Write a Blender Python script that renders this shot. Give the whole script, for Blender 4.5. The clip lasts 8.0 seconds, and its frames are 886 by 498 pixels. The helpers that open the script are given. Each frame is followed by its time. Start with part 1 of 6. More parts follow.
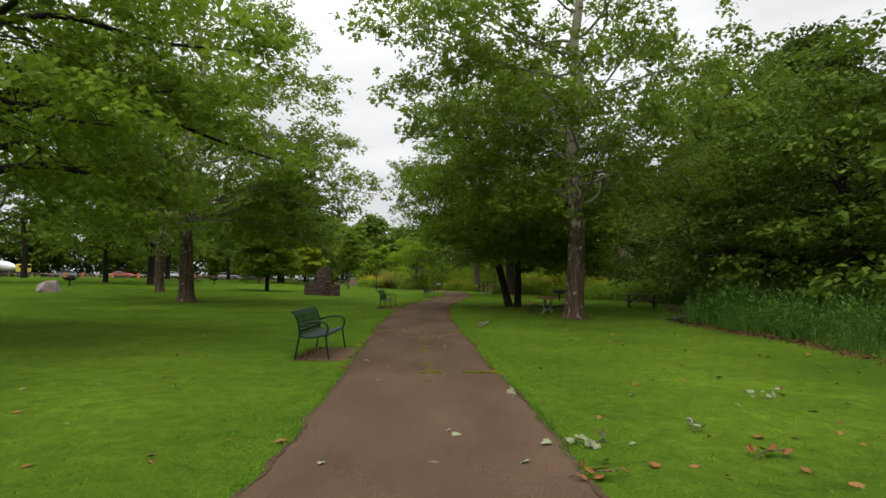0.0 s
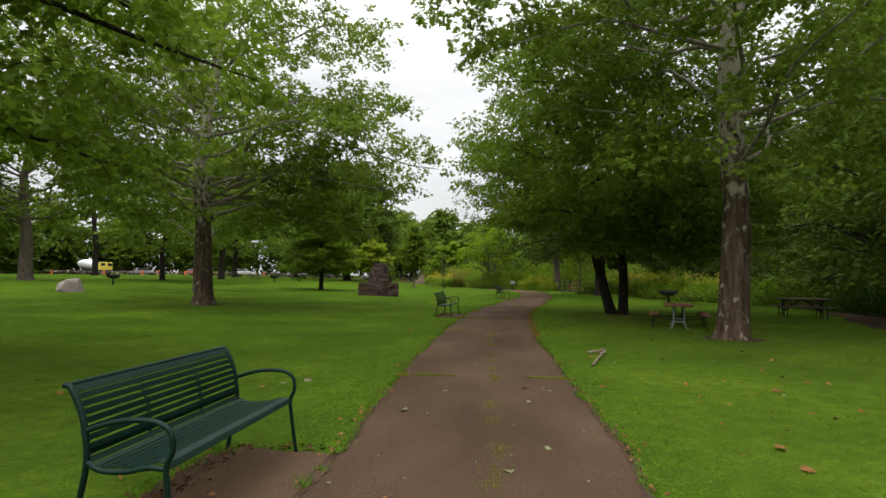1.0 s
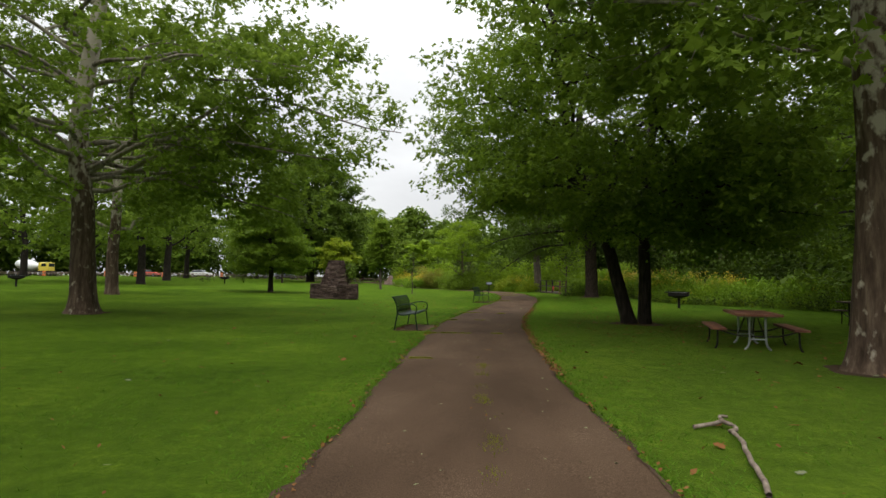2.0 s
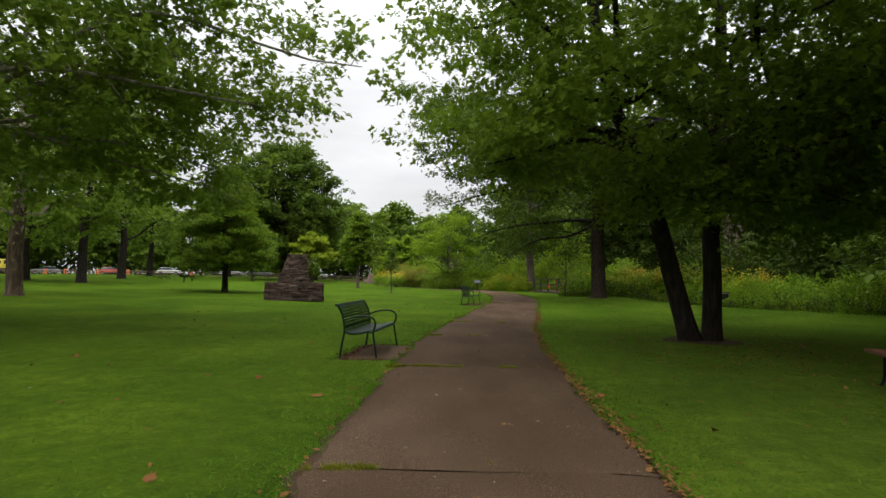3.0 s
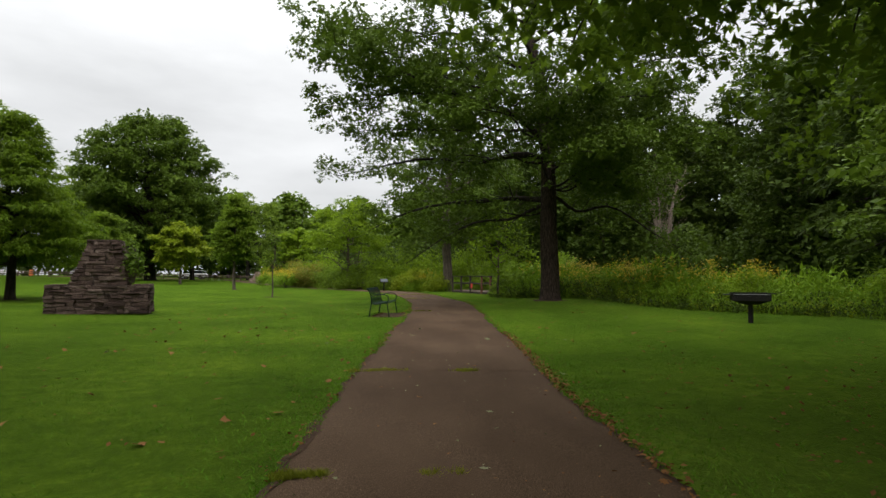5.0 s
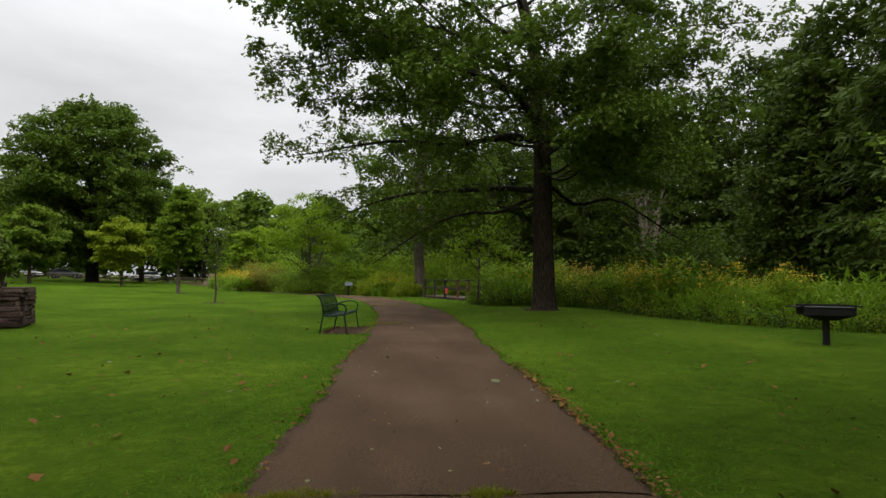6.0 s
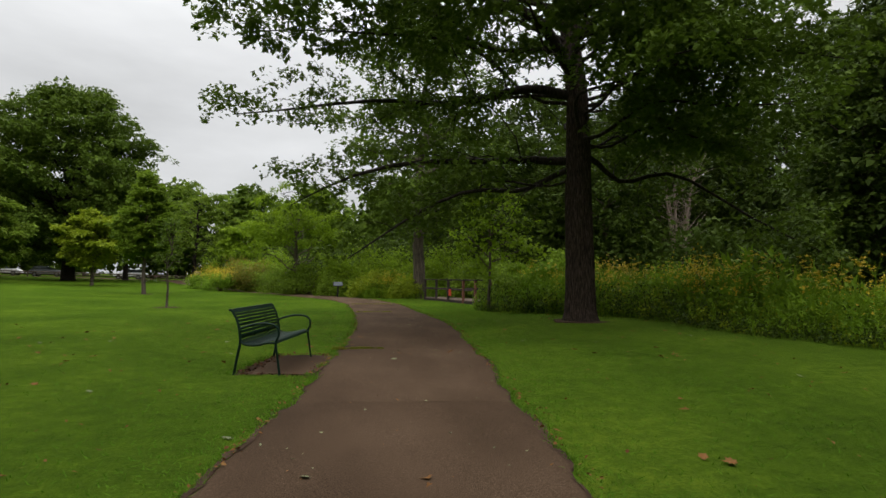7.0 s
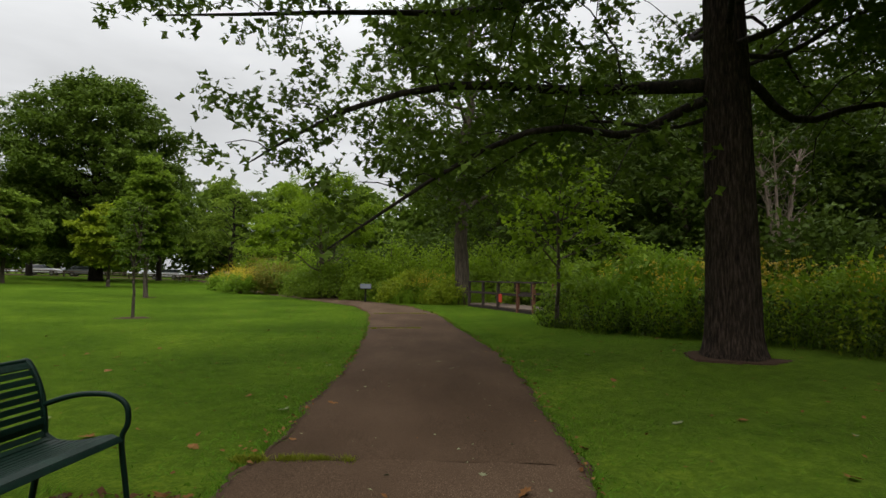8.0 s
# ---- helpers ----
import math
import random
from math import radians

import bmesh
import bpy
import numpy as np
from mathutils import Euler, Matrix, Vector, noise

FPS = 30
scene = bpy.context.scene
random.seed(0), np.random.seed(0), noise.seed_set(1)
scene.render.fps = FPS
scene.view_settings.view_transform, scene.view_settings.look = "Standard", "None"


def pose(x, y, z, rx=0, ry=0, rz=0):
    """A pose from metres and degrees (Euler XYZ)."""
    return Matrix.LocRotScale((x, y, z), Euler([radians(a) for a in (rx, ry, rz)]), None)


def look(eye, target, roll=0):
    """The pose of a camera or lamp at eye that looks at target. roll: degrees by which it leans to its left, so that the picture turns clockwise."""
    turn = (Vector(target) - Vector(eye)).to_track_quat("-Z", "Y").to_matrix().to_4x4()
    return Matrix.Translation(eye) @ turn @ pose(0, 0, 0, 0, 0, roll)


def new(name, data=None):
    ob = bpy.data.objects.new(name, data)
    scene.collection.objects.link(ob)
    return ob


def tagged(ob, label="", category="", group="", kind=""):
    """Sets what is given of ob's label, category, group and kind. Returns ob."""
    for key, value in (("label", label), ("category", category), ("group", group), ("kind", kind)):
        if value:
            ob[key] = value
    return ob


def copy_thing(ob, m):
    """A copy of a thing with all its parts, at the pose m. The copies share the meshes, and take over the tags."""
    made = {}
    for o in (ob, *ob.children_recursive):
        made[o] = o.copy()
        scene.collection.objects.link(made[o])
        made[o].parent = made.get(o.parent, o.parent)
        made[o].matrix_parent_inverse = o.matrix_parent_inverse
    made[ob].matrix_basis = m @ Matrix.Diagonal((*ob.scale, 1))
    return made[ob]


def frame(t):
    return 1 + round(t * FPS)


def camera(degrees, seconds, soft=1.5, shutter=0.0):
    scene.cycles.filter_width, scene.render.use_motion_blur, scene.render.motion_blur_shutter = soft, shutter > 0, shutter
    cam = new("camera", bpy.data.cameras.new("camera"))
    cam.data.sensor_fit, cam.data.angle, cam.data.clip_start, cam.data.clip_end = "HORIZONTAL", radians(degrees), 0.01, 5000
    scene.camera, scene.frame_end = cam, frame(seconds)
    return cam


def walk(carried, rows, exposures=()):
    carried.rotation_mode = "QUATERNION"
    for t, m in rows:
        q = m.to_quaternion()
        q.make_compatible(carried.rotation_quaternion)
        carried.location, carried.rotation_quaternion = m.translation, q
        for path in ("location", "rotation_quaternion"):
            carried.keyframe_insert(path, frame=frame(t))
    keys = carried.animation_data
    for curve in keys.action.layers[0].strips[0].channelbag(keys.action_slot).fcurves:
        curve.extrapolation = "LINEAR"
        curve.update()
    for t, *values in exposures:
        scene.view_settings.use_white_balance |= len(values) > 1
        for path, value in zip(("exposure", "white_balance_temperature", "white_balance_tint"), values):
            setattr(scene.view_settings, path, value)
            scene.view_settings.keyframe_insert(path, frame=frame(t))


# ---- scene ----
cam = camera(77.0, 8.0, soft=1.5)
PATH = [
    (0, (0.414, 1.071, 1.479), (0.389, 3.068, 1.588), 0.6),
    (0.3, (0.384, 3.391, 1.468), (0.355, 5.388, 1.575), 0.5),
    (0.5, (0.435, 4.842, 1.486), (0.381, 6.838, 1.59), 0.7),
    (0.7, (0.314, 6.454, 1.475), (0.124, 8.442, 1.575), 0.4),
    (1, (0.105, 8.355, 1.496), (-0.179, 10.333, 1.594), 0.6),
    (1.2, (-0.005, 9.502, 1.494), (-0.265, 11.483, 1.592), 0.3),
    (1.5, (-0.261, 11.281, 1.467), (-0.442, 13.27, 1.568), 0.5),
    (1.7, (-0.361, 12.428, 1.449), (-0.537, 14.418, 1.547), 0.4),
    (2, (-0.468, 14.289, 1.378), (-0.653, 16.277, 1.482), 0.5),
    (2.2, (-0.462, 15.631, 1.362), (-0.662, 17.618, 1.463), 0.5),
    (3.3, (-1.028, 21.126, 1.34), (-1.125, 23.121, 1.438), 0.4),
    (3.5, (-1.141, 21.967, 1.338), (-1.222, 23.963, 1.437), 0.3),
    (4, (-1.285, 24.328, 1.324), (-1.298, 26.326, 1.426), 0.5),
    (4.2, (-1.333, 25.314, 1.307), (-1.253, 27.309, 1.413), 0.6),
    (4.5, (-1.32, 26.7, 1.308), (-1.174, 28.692, 1.41), 0.4),
    (4.7, (-1.354, 27.595, 1.295), (-1.178, 29.585, 1.39), 0.2),
    (5.8, (-1.179, 32.053, 1.256), (-0.856, 34.024, 1.358), 0.4),
    (6, (-1.056, 32.941, 1.262), (-0.724, 34.91, 1.37), 0.5),
    (6.2, (-0.86, 33.803, 1.258), (-0.541, 35.774, 1.367), 0.6),
    (6.5, (-0.641, 35.299, 1.265), (-0.318, 37.269, 1.375), 0.7),
    (7, (-0.141, 38.028, 1.326), (0.177, 40.0, 1.428), 0.6),
    (7.2, (0.113, 39.3, 1.329), (0.405, 41.276, 1.432), 0.5),
    (7.5, (0.386, 41.145, 1.362), (0.582, 43.133, 1.465), 0.8),
    (7.7, (0.522, 42.27, 1.384), (0.688, 44.261, 1.481), 0.6),
    (8, (0.731, 44.043, 1.385), (0.885, 46.034, 1.486), 0.7),
]
walk(cam, [(t, look(eye, target, roll)) for t, eye, target, roll in PATH],
     exposures=[(0.0, -0.06), (1.0, 0.06), (3.5, 0.05), (4.6, 0.02), (5.8, -0.15), (6.5, -0.24), (8.0, -0.29)])

# ---- sky and sun: a bright overcast day ----
SUN_EL, SUN_ROT = 45.0, 28.0
SKY = 1.0
world = bpy.data.worlds.new("overcast_sky")
scene.world = world
world.use_nodes = True
wt = world.node_tree
wt.nodes.clear()


def wnode(kind, **inputs):
    n = wt.nodes.new(kind)
    for k, v in inputs.items():
        n.inputs[k].default_value = v
    return n


w_out = wnode("ShaderNodeOutputWorld")
w_bg = wnode("ShaderNodeBackground", Strength=SKY)
w_sky = wt.nodes.new("ShaderNodeTexSky")
w_sky.sky_type = "NISHITA"
w_sky.sun_disc = False
w_sky.sun_elevation, w_sky.sun_rotation = radians(SUN_EL), radians(SUN_ROT + 180)
w_dim = wt.nodes.new("ShaderNodeVectorMath")
w_dim.operation = "SCALE"
w_dim.inputs["Scale"].default_value = 0.08
w_co = wt.nodes.new("ShaderNodeTexCoord")
w_map = wt.nodes.new("ShaderNodeMapping")
w_map.inputs["Scale"].default_value = (1.0, 1.0, 3.2)
w_n = wnode("ShaderNodeTexNoise", Scale=2.1, Detail=6.0, Roughness=0.52)
w_sep = wt.nodes.new("ShaderNodeSeparateXYZ")
# brighter towards the zenith, greyer towards the horizon
w_grad = wt.nodes.new("ShaderNodeMapRange")
w_grad.inputs["From Min"].default_value, w_grad.inputs["From Max"].default_value = 0.02, 0.48
w_grad.inputs["To Min"].default_value, w_grad.inputs["To Max"].default_value = 0.68, 1.16
w_high = wt.nodes.new("ShaderNodeMapRange")
w_high.interpolation_type = "SMOOTHSTEP"
w_high.inputs["From Min"].default_value, w_high.inputs["From Max"].default_value = 0.38, 0.9
w_high.inputs["To Min"].default_value, w_high.inputs["To Max"].default_value = 0.0, 2.65
w_add = wt.nodes.new("ShaderNodeMath")
w_cl = wt.nodes.new("ShaderNodeMapRange")
w_cl.inputs["From Min"].default_value, w_cl.inputs["From Max"].default_value = 0.33, 0.67
w_cl.inputs["To Min"].default_value, w_cl.inputs["To Max"].default_value = 0.86, 1.18
w_mul = wt.nodes.new("ShaderNodeMath")
w_mul.operation = "MULTIPLY"
w_tint = wt.nodes.new("ShaderNodeVectorMath")
w_tint.operation = "SCALE"
w_tint.inputs[0].default_value = (0.975, 0.988, 1.0)
w_mix = wt.nodes.new("ShaderNodeMix")
w_mix.data_type = "RGBA"
w_mix.inputs["Factor"].default_value = 0.95
for a, b in ((w_co.outputs["Generated"], w_map.inputs["Vector"]), (w_map.outputs[0], w_n.inputs["Vector"]),
             (w_co.outputs["Generated"], w_sep.inputs[0]), (w_sep.outputs["Z"], w_grad.inputs["Value"]),
             (w_sep.outputs["Z"], w_high.inputs["Value"]), (w_grad.outputs[0], w_add.inputs[0]), (w_high.outputs[0], w_add.inputs[1]),
             (w_n.outputs["Fac"], w_cl.inputs["Value"]), (w_add.outputs[0], w_mul.inputs[0]),
             (w_cl.outputs[0], w_mul.inputs[1]), (w_mul.outputs[0], w_tint.inputs["Scale"]),
             (w_sky.outputs[0], w_dim.inputs[0]), (w_dim.outputs[0], w_mix.inputs["A"]),
             (w_tint.outputs[0], w_mix.inputs["B"]), (w_mix.outputs["Result"], w_bg.inputs["Color"]),
             (w_bg.outputs[0], w_out.inputs["Surface"])):
    wt.links.new(a, b)

sun = new("sun", bpy.data.lights.new("sun", "SUN"))
sun.data.energy, sun.data.angle, sun.data.color = 1.1, radians(40), (1.0, 0.97, 0.92)
sun.matrix_world = look((0, 0, 60), (0 + 12 * math.sin(radians(SUN_ROT)), 12 * math.cos(radians(SUN_ROT)), 60 - 12 * math.tan(radians(SUN_EL))))


# ---- materials ----
def nodes_of(name):
    m = bpy.data.materials.new(name)
    m.use_nodes = True
    return m, m.node_tree, m.node_tree.nodes["Principled BSDF"]


def set_ramp(r, stops):
    el = r.color_ramp.elements
    while len(el) < len(stops):
        el.new(0.5)
    for e, (p, c) in zip(el, stops):
        e.position, e.color = p, (*c, 1.0)


def surface(name, stops, fine=40.0, coarse=1.5, rough=0.8, metal=0.0, bump=0.3, mixed=0.5, coords="world", spec=0.4, vary=0.0, stretch=(1, 1, 1), dist=0.01):
    """A procedural surface: two scales of noise through a ramp of colours, with fine relief."""
    m, t, b = nodes_of(name)
    if coords == "world":
        co = t.nodes.new("ShaderNodeNewGeometry").outputs["Position"]
    else:
        co = t.nodes.new("ShaderNodeTexCoord").outputs["Object"]
    mp = t.nodes.new("ShaderNodeMapping")
    mp.inputs["Scale"].default_value = stretch
    t.links.new(co, mp.inputs["Vector"])
    n1, n2 = t.nodes.new("ShaderNodeTexNoise"), t.nodes.new("ShaderNodeTexNoise")
    n1.inputs["Scale"].default_value, n1.inputs["Detail"].default_value = fine, 4
    n2.inputs["Scale"].default_value, n2.inputs["Detail"].default_value = coarse, 5
    for n in (n1, n2):
        t.links.new(mp.outputs[0], n.inputs["Vector"])
    mx = t.nodes.new("ShaderNodeMix")
    mx.inputs["Factor"].default_value = mixed
    t.links.new(n1.outputs["Fac"], mx.inputs["A"])
    t.links.new(n2.outputs["Fac"], mx.inputs["B"])
    val = mx.outputs["Result"]
    if vary:
        oi = t.nodes.new("ShaderNodeObjectInfo")
        mr = t.nodes.new("ShaderNodeMapRange")
        mr.inputs["To Min"].default_value, mr.inputs["To Max"].default_value = -vary, vary
        ad = t.nodes.new("ShaderNodeMath")
        t.links.new(oi.outputs["Random"], mr.inputs["Value"])
        t.links.new(mr.outputs[0], ad.inputs[0])
        t.links.new(val, ad.inputs[1])
        val = ad.outputs[0]
    r = t.nodes.new("ShaderNodeValToRGB")
    set_ramp(r, stops)
    t.links.new(val, r.inputs["Fac"])
    t.links.new(r.outputs["Color"], b.inputs["Base Color"])
    b.inputs["Roughness"].default_value, b.inputs["Metallic"].default_value = rough, metal
    b.inputs["Specular IOR Level"].default_value = spec
    if bump:
        bp = t.nodes.new("ShaderNodeBump")
        bp.inputs["Strength"].default_value, bp.inputs["Distance"].default_value = bump, dist
        t.links.new(n1.outputs["Fac"], bp.inputs["Height"])
        t.links.new(bp.outputs[0], b.inputs["Normal"])
    return m


def leafy(name, stops, through_light=0.35, rough=0.55, sheen=0.3):
    """Leaves: each one its own shade, part of the light passing through."""
    m, t, b = nodes_of(name)
    g = t.nodes.new("ShaderNodeNewGeometry")
    n = t.nodes.new("ShaderNodeTexNoise")
    n.inputs["Scale"].default_value, n.inputs["Detail"].default_value = 0.9, 4
    t.links.new(g.outputs["Position"], n.inputs["Vector"])
    mx = t.nodes.new("ShaderNodeMix")
    mx.inputs["Factor"].default_value = 0.66
    t.links.new(g.outputs["Random Per Island"], mx.inputs["A"])
    t.links.new(n.outputs["Fac"], mx.inputs["B"])
    r = t.nodes.new("ShaderNodeValToRGB")
    set_ramp(r, stops)
    t.links.new(mx.outputs["Result"], r.inputs["Fac"])
    t.links.new(r.outputs["Color"], b.inputs["Base Color"])
    b.inputs["Roughness"].default_value, b.inputs["Specular IOR Level"].default_value = rough, sheen
    tr = t.nodes.new("ShaderNodeBsdfTranslucent")
    t.links.new(r.outputs["Color"], tr.inputs["Color"])
    ms = t.nodes.new("ShaderNodeMixShader")
    ms.inputs[0].default_value = through_light
    t.links.new(b.outputs[0], ms.inputs[1])
    t.links.new(tr.outputs[0], ms.inputs[2])
    t.links.new(ms.outputs[0], t.nodes["Material Output"].inputs["Surface"])
    return m


def barky(name, stops, ridges=14.0, bump=0.9, patches=None):
    """Bark: ridges drawn out along the trunk; patches adds paler flakes (sycamore)."""
    m, t, b = nodes_of(name)
    co = t.nodes.new("ShaderNodeTexCoord").outputs["Object"]
    mp = t.nodes.new("ShaderNodeMapping")
    mp.inputs["Scale"].default_value = (1, 1, 0.16)
    n1 = t.nodes.new("ShaderNodeTexNoise")
    n1.inputs["Scale"].default_value, n1.inputs["Detail"].default_value, n1.inputs["Roughness"].default_value = ridges, 6, 0.65
    t.links.new(co, mp.inputs["Vector"])
    t.links.new(mp.outputs[0], n1.inputs["Vector"])
    r = t.nodes.new("ShaderNodeValToRGB")
    set_ramp(r, stops)
    t.links.new(n1.outputs["Fac"], r.inputs["Fac"])
    colour = r.outputs["Color"]
    if patches:
        n2 = t.nodes.new("ShaderNodeTexNoise")
        n2.inputs["Scale"].default_value, n2.inputs["Detail"].default_value = 6.5, 5
        mp2 = t.nodes.new("ShaderNodeMapping")
        mp2.inputs["Scale"].default_value = (1, 1, 0.62)
        t.links.new(co, mp2.inputs["Vector"])
        t.links.new(mp2.outputs[0], n2.inputs["Vector"])
        # the pale young bark shows more and more with height
        sp = t.nodes.new("ShaderNodeSeparateXYZ")
        t.links.new(co, sp.inputs[0])
        hz = t.nodes.new("ShaderNodeMapRange")
        hz.inputs["From Min"].default_value, hz.inputs["From Max"].default_value = 2.4, 7.2
        hz.inputs["To Min"].default_value, hz.inputs["To Max"].default_value = -0.12, 0.2
        t.links.new(sp.outputs["Z"], hz.inputs["Value"])
        ad = t.nodes.new("ShaderNodeMath")
        t.links.new(n2.outputs["Fac"], ad.inputs[0])
        t.links.new(hz.outputs[0], ad.inputs[1])
        r2 = t.nodes.new("ShaderNodeValToRGB")
        set_ramp(r2, [(0.49, (0, 0, 0)), (0.61, (1, 1, 1))])
        t.links.new(ad.outputs[0], r2.inputs["Fac"])
        mx = t.nodes.new("ShaderNodeMix")
        mx.data_type = "RGBA"
        mx.inputs["B"].default_value = (*patches, 1)
        t.links.new(r2.outputs["Color"], mx.inputs["Factor"])
        t.links.new(colour, mx.inputs["A"])
        colour = mx.outputs["Result"]
    t.links.new(colour, b.inputs["Base Color"])
    b.inputs["Roughness"].default_value, b.inputs["Specular IOR Level"].default_value = 0.92, 0.15
    bp = t.nodes.new("ShaderNodeBump")
    bp.inputs["Strength"].default_value, bp.inputs["Distance"].default_value = bump, 0.03
    t.links.new(n1.outputs["Fac"], bp.inputs["Height"])
    t.links.new(bp.outputs[0], b.inputs["Normal"])
    return m


def lawn():
    """Mown turf: three scales of mottling, thin straw flecks, rough relief."""
    m, t, b = nodes_of("lawn")
    co = t.nodes.new("ShaderNodeNewGeometry").outputs["Position"]

    def fleck(scale, detail, rough=0.6):
        n = t.nodes.new("ShaderNodeTexNoise")
        n.inputs["Scale"].default_value, n.inputs["Detail"].default_value, n.inputs["Roughness"].default_value = scale, detail, rough
        t.links.new(co, n.inputs["Vector"])
        return n.outputs["Fac"]

    def blend(x, y, f):
        n = t.nodes.new("ShaderNodeMix")
        n.inputs["Factor"].default_value = f
        t.links.new(x, n.inputs["A"])
        t.links.new(y, n.inputs["B"])
        return n.outputs["Result"]

    fine, mid, wide, hair = fleck(24, 6, 0.7), fleck(4.5, 4), fleck(0.33, 4), fleck(130, 3, 0.7)
    val = blend(blend(fine, hair, 0.4), blend(mid, wide, 0.55), 0.5)
    r = t.nodes.new("ShaderNodeValToRGB")
    set_ramp(r, [(0.4, (0.0125, 0.032, 0.002)), (0.465, (0.033, 0.069, 0.004)), (0.53, (0.053, 0.097, 0.0058)), (0.6, (0.104, 0.154, 0.011))])
    t.links.new(val, r.inputs["Fac"])
    straw = t.nodes.new("ShaderNodeValToRGB")
    set_ramp(straw, [(0.66, (0, 0, 0)), (0.74, (1, 1, 1))])
    t.links.new(blend(hair, mid, 0.35), straw.inputs["Fac"])
    mx = t.nodes.new("ShaderNodeMix")
    mx.data_type = "RGBA"
    mx.inputs["B"].default_value = (0.16, 0.15, 0.05, 1)
    t.links.new(straw.outputs["Color"], mx.inputs["Factor"])
    t.links.new(r.outputs["Color"], mx.inputs["A"])
    t.links.new(mx.outputs["Result"], b.inputs["Base Color"])
    b.inputs["Roughness"].default_value, b.inputs["Specular IOR Level"].default_value = 0.95, 0.01
    b.inputs["Sheen Weight"].default_value, b.inputs["Sheen Roughness"].default_value = 0.14, 0.2
    b.inputs["Sheen Tint"].default_value = (0.62, 0.75, 0.16, 1)
    bp = t.nodes.new("ShaderNodeBump")
    bp.inputs["Strength"].default_value, bp.inputs["Distance"].default_value = 0.8, 0.04
    t.links.new(blend(fine, hair, 0.5), bp.inputs["Height"])
    t.links.new(bp.outputs[0], b.inputs["Normal"])
    return m


M_LAWN = lawn()
M_BLADE = leafy("grass_blades", [(0.2, (0.0598, 0.1344, 0.00858)), (0.5, (0.0897, 0.1848, 0.01287)), (0.85, (0.142, 0.252, 0.02288))], 0.4, 0.7, 0.05)
M_ASPHALT = surface("worn_asphalt", [(0.34, (0.03135, 0.01932, 0.01125)), (0.46, (0.0627, 0.03864, 0.02295)), (0.56, (0.08455, 0.05428, 0.0333)), (0.69, (0.171, 0.1196, 0.081))], fine=150, coarse=0.9, rough=0.96, bump=0.35, mixed=0.33, spec=0.08, vary=0.05, stretch=(1, 0.45, 1), dist=0.008)
M_WEED = leafy("path_weed_blades", [(0.2, (0.105, 0.119, 0.00936)), (0.5, (0.168, 0.189, 0.0156)), (0.85, (0.266, 0.252, 0.0312))], 0.4, 0.7, 0.05)
M_SOIL = surface("bare_soil", [(0.3, (0.03003, 0.01934, 0.01326)), (0.55, (0.06435, 0.0403, 0.0273)), (0.75, (0.1115, 0.07254, 0.0468))], fine=35, coarse=2.2, rough=1.0, bump=0.8, spec=0.05, dist=0.02)
M_GREEN = surface("green_enamel", [(0.3, (0.00172, 0.009639, 0.006093)), (0.55, (0.003128, 0.01561, 0.009524)), (0.75, (0.008602, 0.03305, 0.01904))], fine=60, coarse=6, rough=0.5, bump=0.12, coords="object", spec=0.17)
M_STONE = surface("field_stone", [(0.28, (0.03, 0.02, 0.017)), (0.5, (0.078, 0.051, 0.042)), (0.66, (0.13, 0.092, 0.076)), (0.8, (0.26, 0.21, 0.175))], fine=28, coarse=5, rough=0.95, bump=0.8, vary=0.13, spec=0.1, dist=0.02)
M_MORTAR = surface("old_mortar", [(0.3, (0.05, 0.04, 0.035)), (0.7, (0.13, 0.105, 0.09))], fine=40, coarse=3, rough=1.0, bump=0.8, spec=0.05)
M_PINKSTONE = surface("pale_stone", [(0.3, (0.16, 0.11, 0.09)), (0.5, (0.27, 0.19, 0.16)), (0.75, (0.4, 0.31, 0.26))], fine=28, coarse=5, rough=0.95, bump=0.8, vary=0.12, spec=0.1)
M_GRANITE = surface("granite", [(0.3, (0.12, 0.095, 0.085)), (0.5, (0.23, 0.185, 0.165)), (0.7, (0.36, 0.31, 0.28))], fine=26, coarse=2.0, rough=0.9, bump=0.7, spec=0.2, dist=0.02)
M_SYC = barky("sycamore_bark", [(0.3, (0.026, 0.017, 0.011)), (0.5, (0.07, 0.047, 0.031)), (0.7, (0.14, 0.104, 0.072))], 9, 0.8, (0.29, 0.26, 0.2))
M_SYCLIMB = barky("sycamore_limb_bark", [(0.35, (0.1, 0.083, 0.062)), (0.55, (0.21, 0.185, 0.14)), (0.75, (0.36, 0.33, 0.26))], 8, 0.4)
M_BARK = barky("dark_bark", [(0.3, (0.0091, 0.00715, 0.00585)), (0.5, (0.026, 0.02015, 0.01625)), (0.72, (0.05525, 0.0442, 0.03575))], 16, 1.0)
M_OAKBARK = barky("oak_bark", [(0.32, (0.00767, 0.005386, 0.00432)), (0.5, (0.03068, 0.02154, 0.01642)), (0.7, (0.09588, 0.06822, 0.05184))], 30, 1.0)
M_DARKWOOD = surface("dark_timber", [(0.3, (0.015, 0.01, 0.008)), (0.7, (0.05, 0.032, 0.025))], fine=30, coarse=4, rough=0.9, bump=0.4, coords="object", vary=0.05)
M_BARK2 = barky("grey_brown_bark", [(0.3, (0.035, 0.027, 0.021)), (0.5, (0.085, 0.067, 0.052)), (0.72, (0.15, 0.12, 0.095))], 13, 0.9)
M_DEADWOOD = barky("dead_wood", [(0.3, (0.0945, 0.0702, 0.054)), (0.5, (0.189, 0.1458, 0.1148)), (0.72, (0.3105, 0.2497, 0.2025))], 10, 0.6)
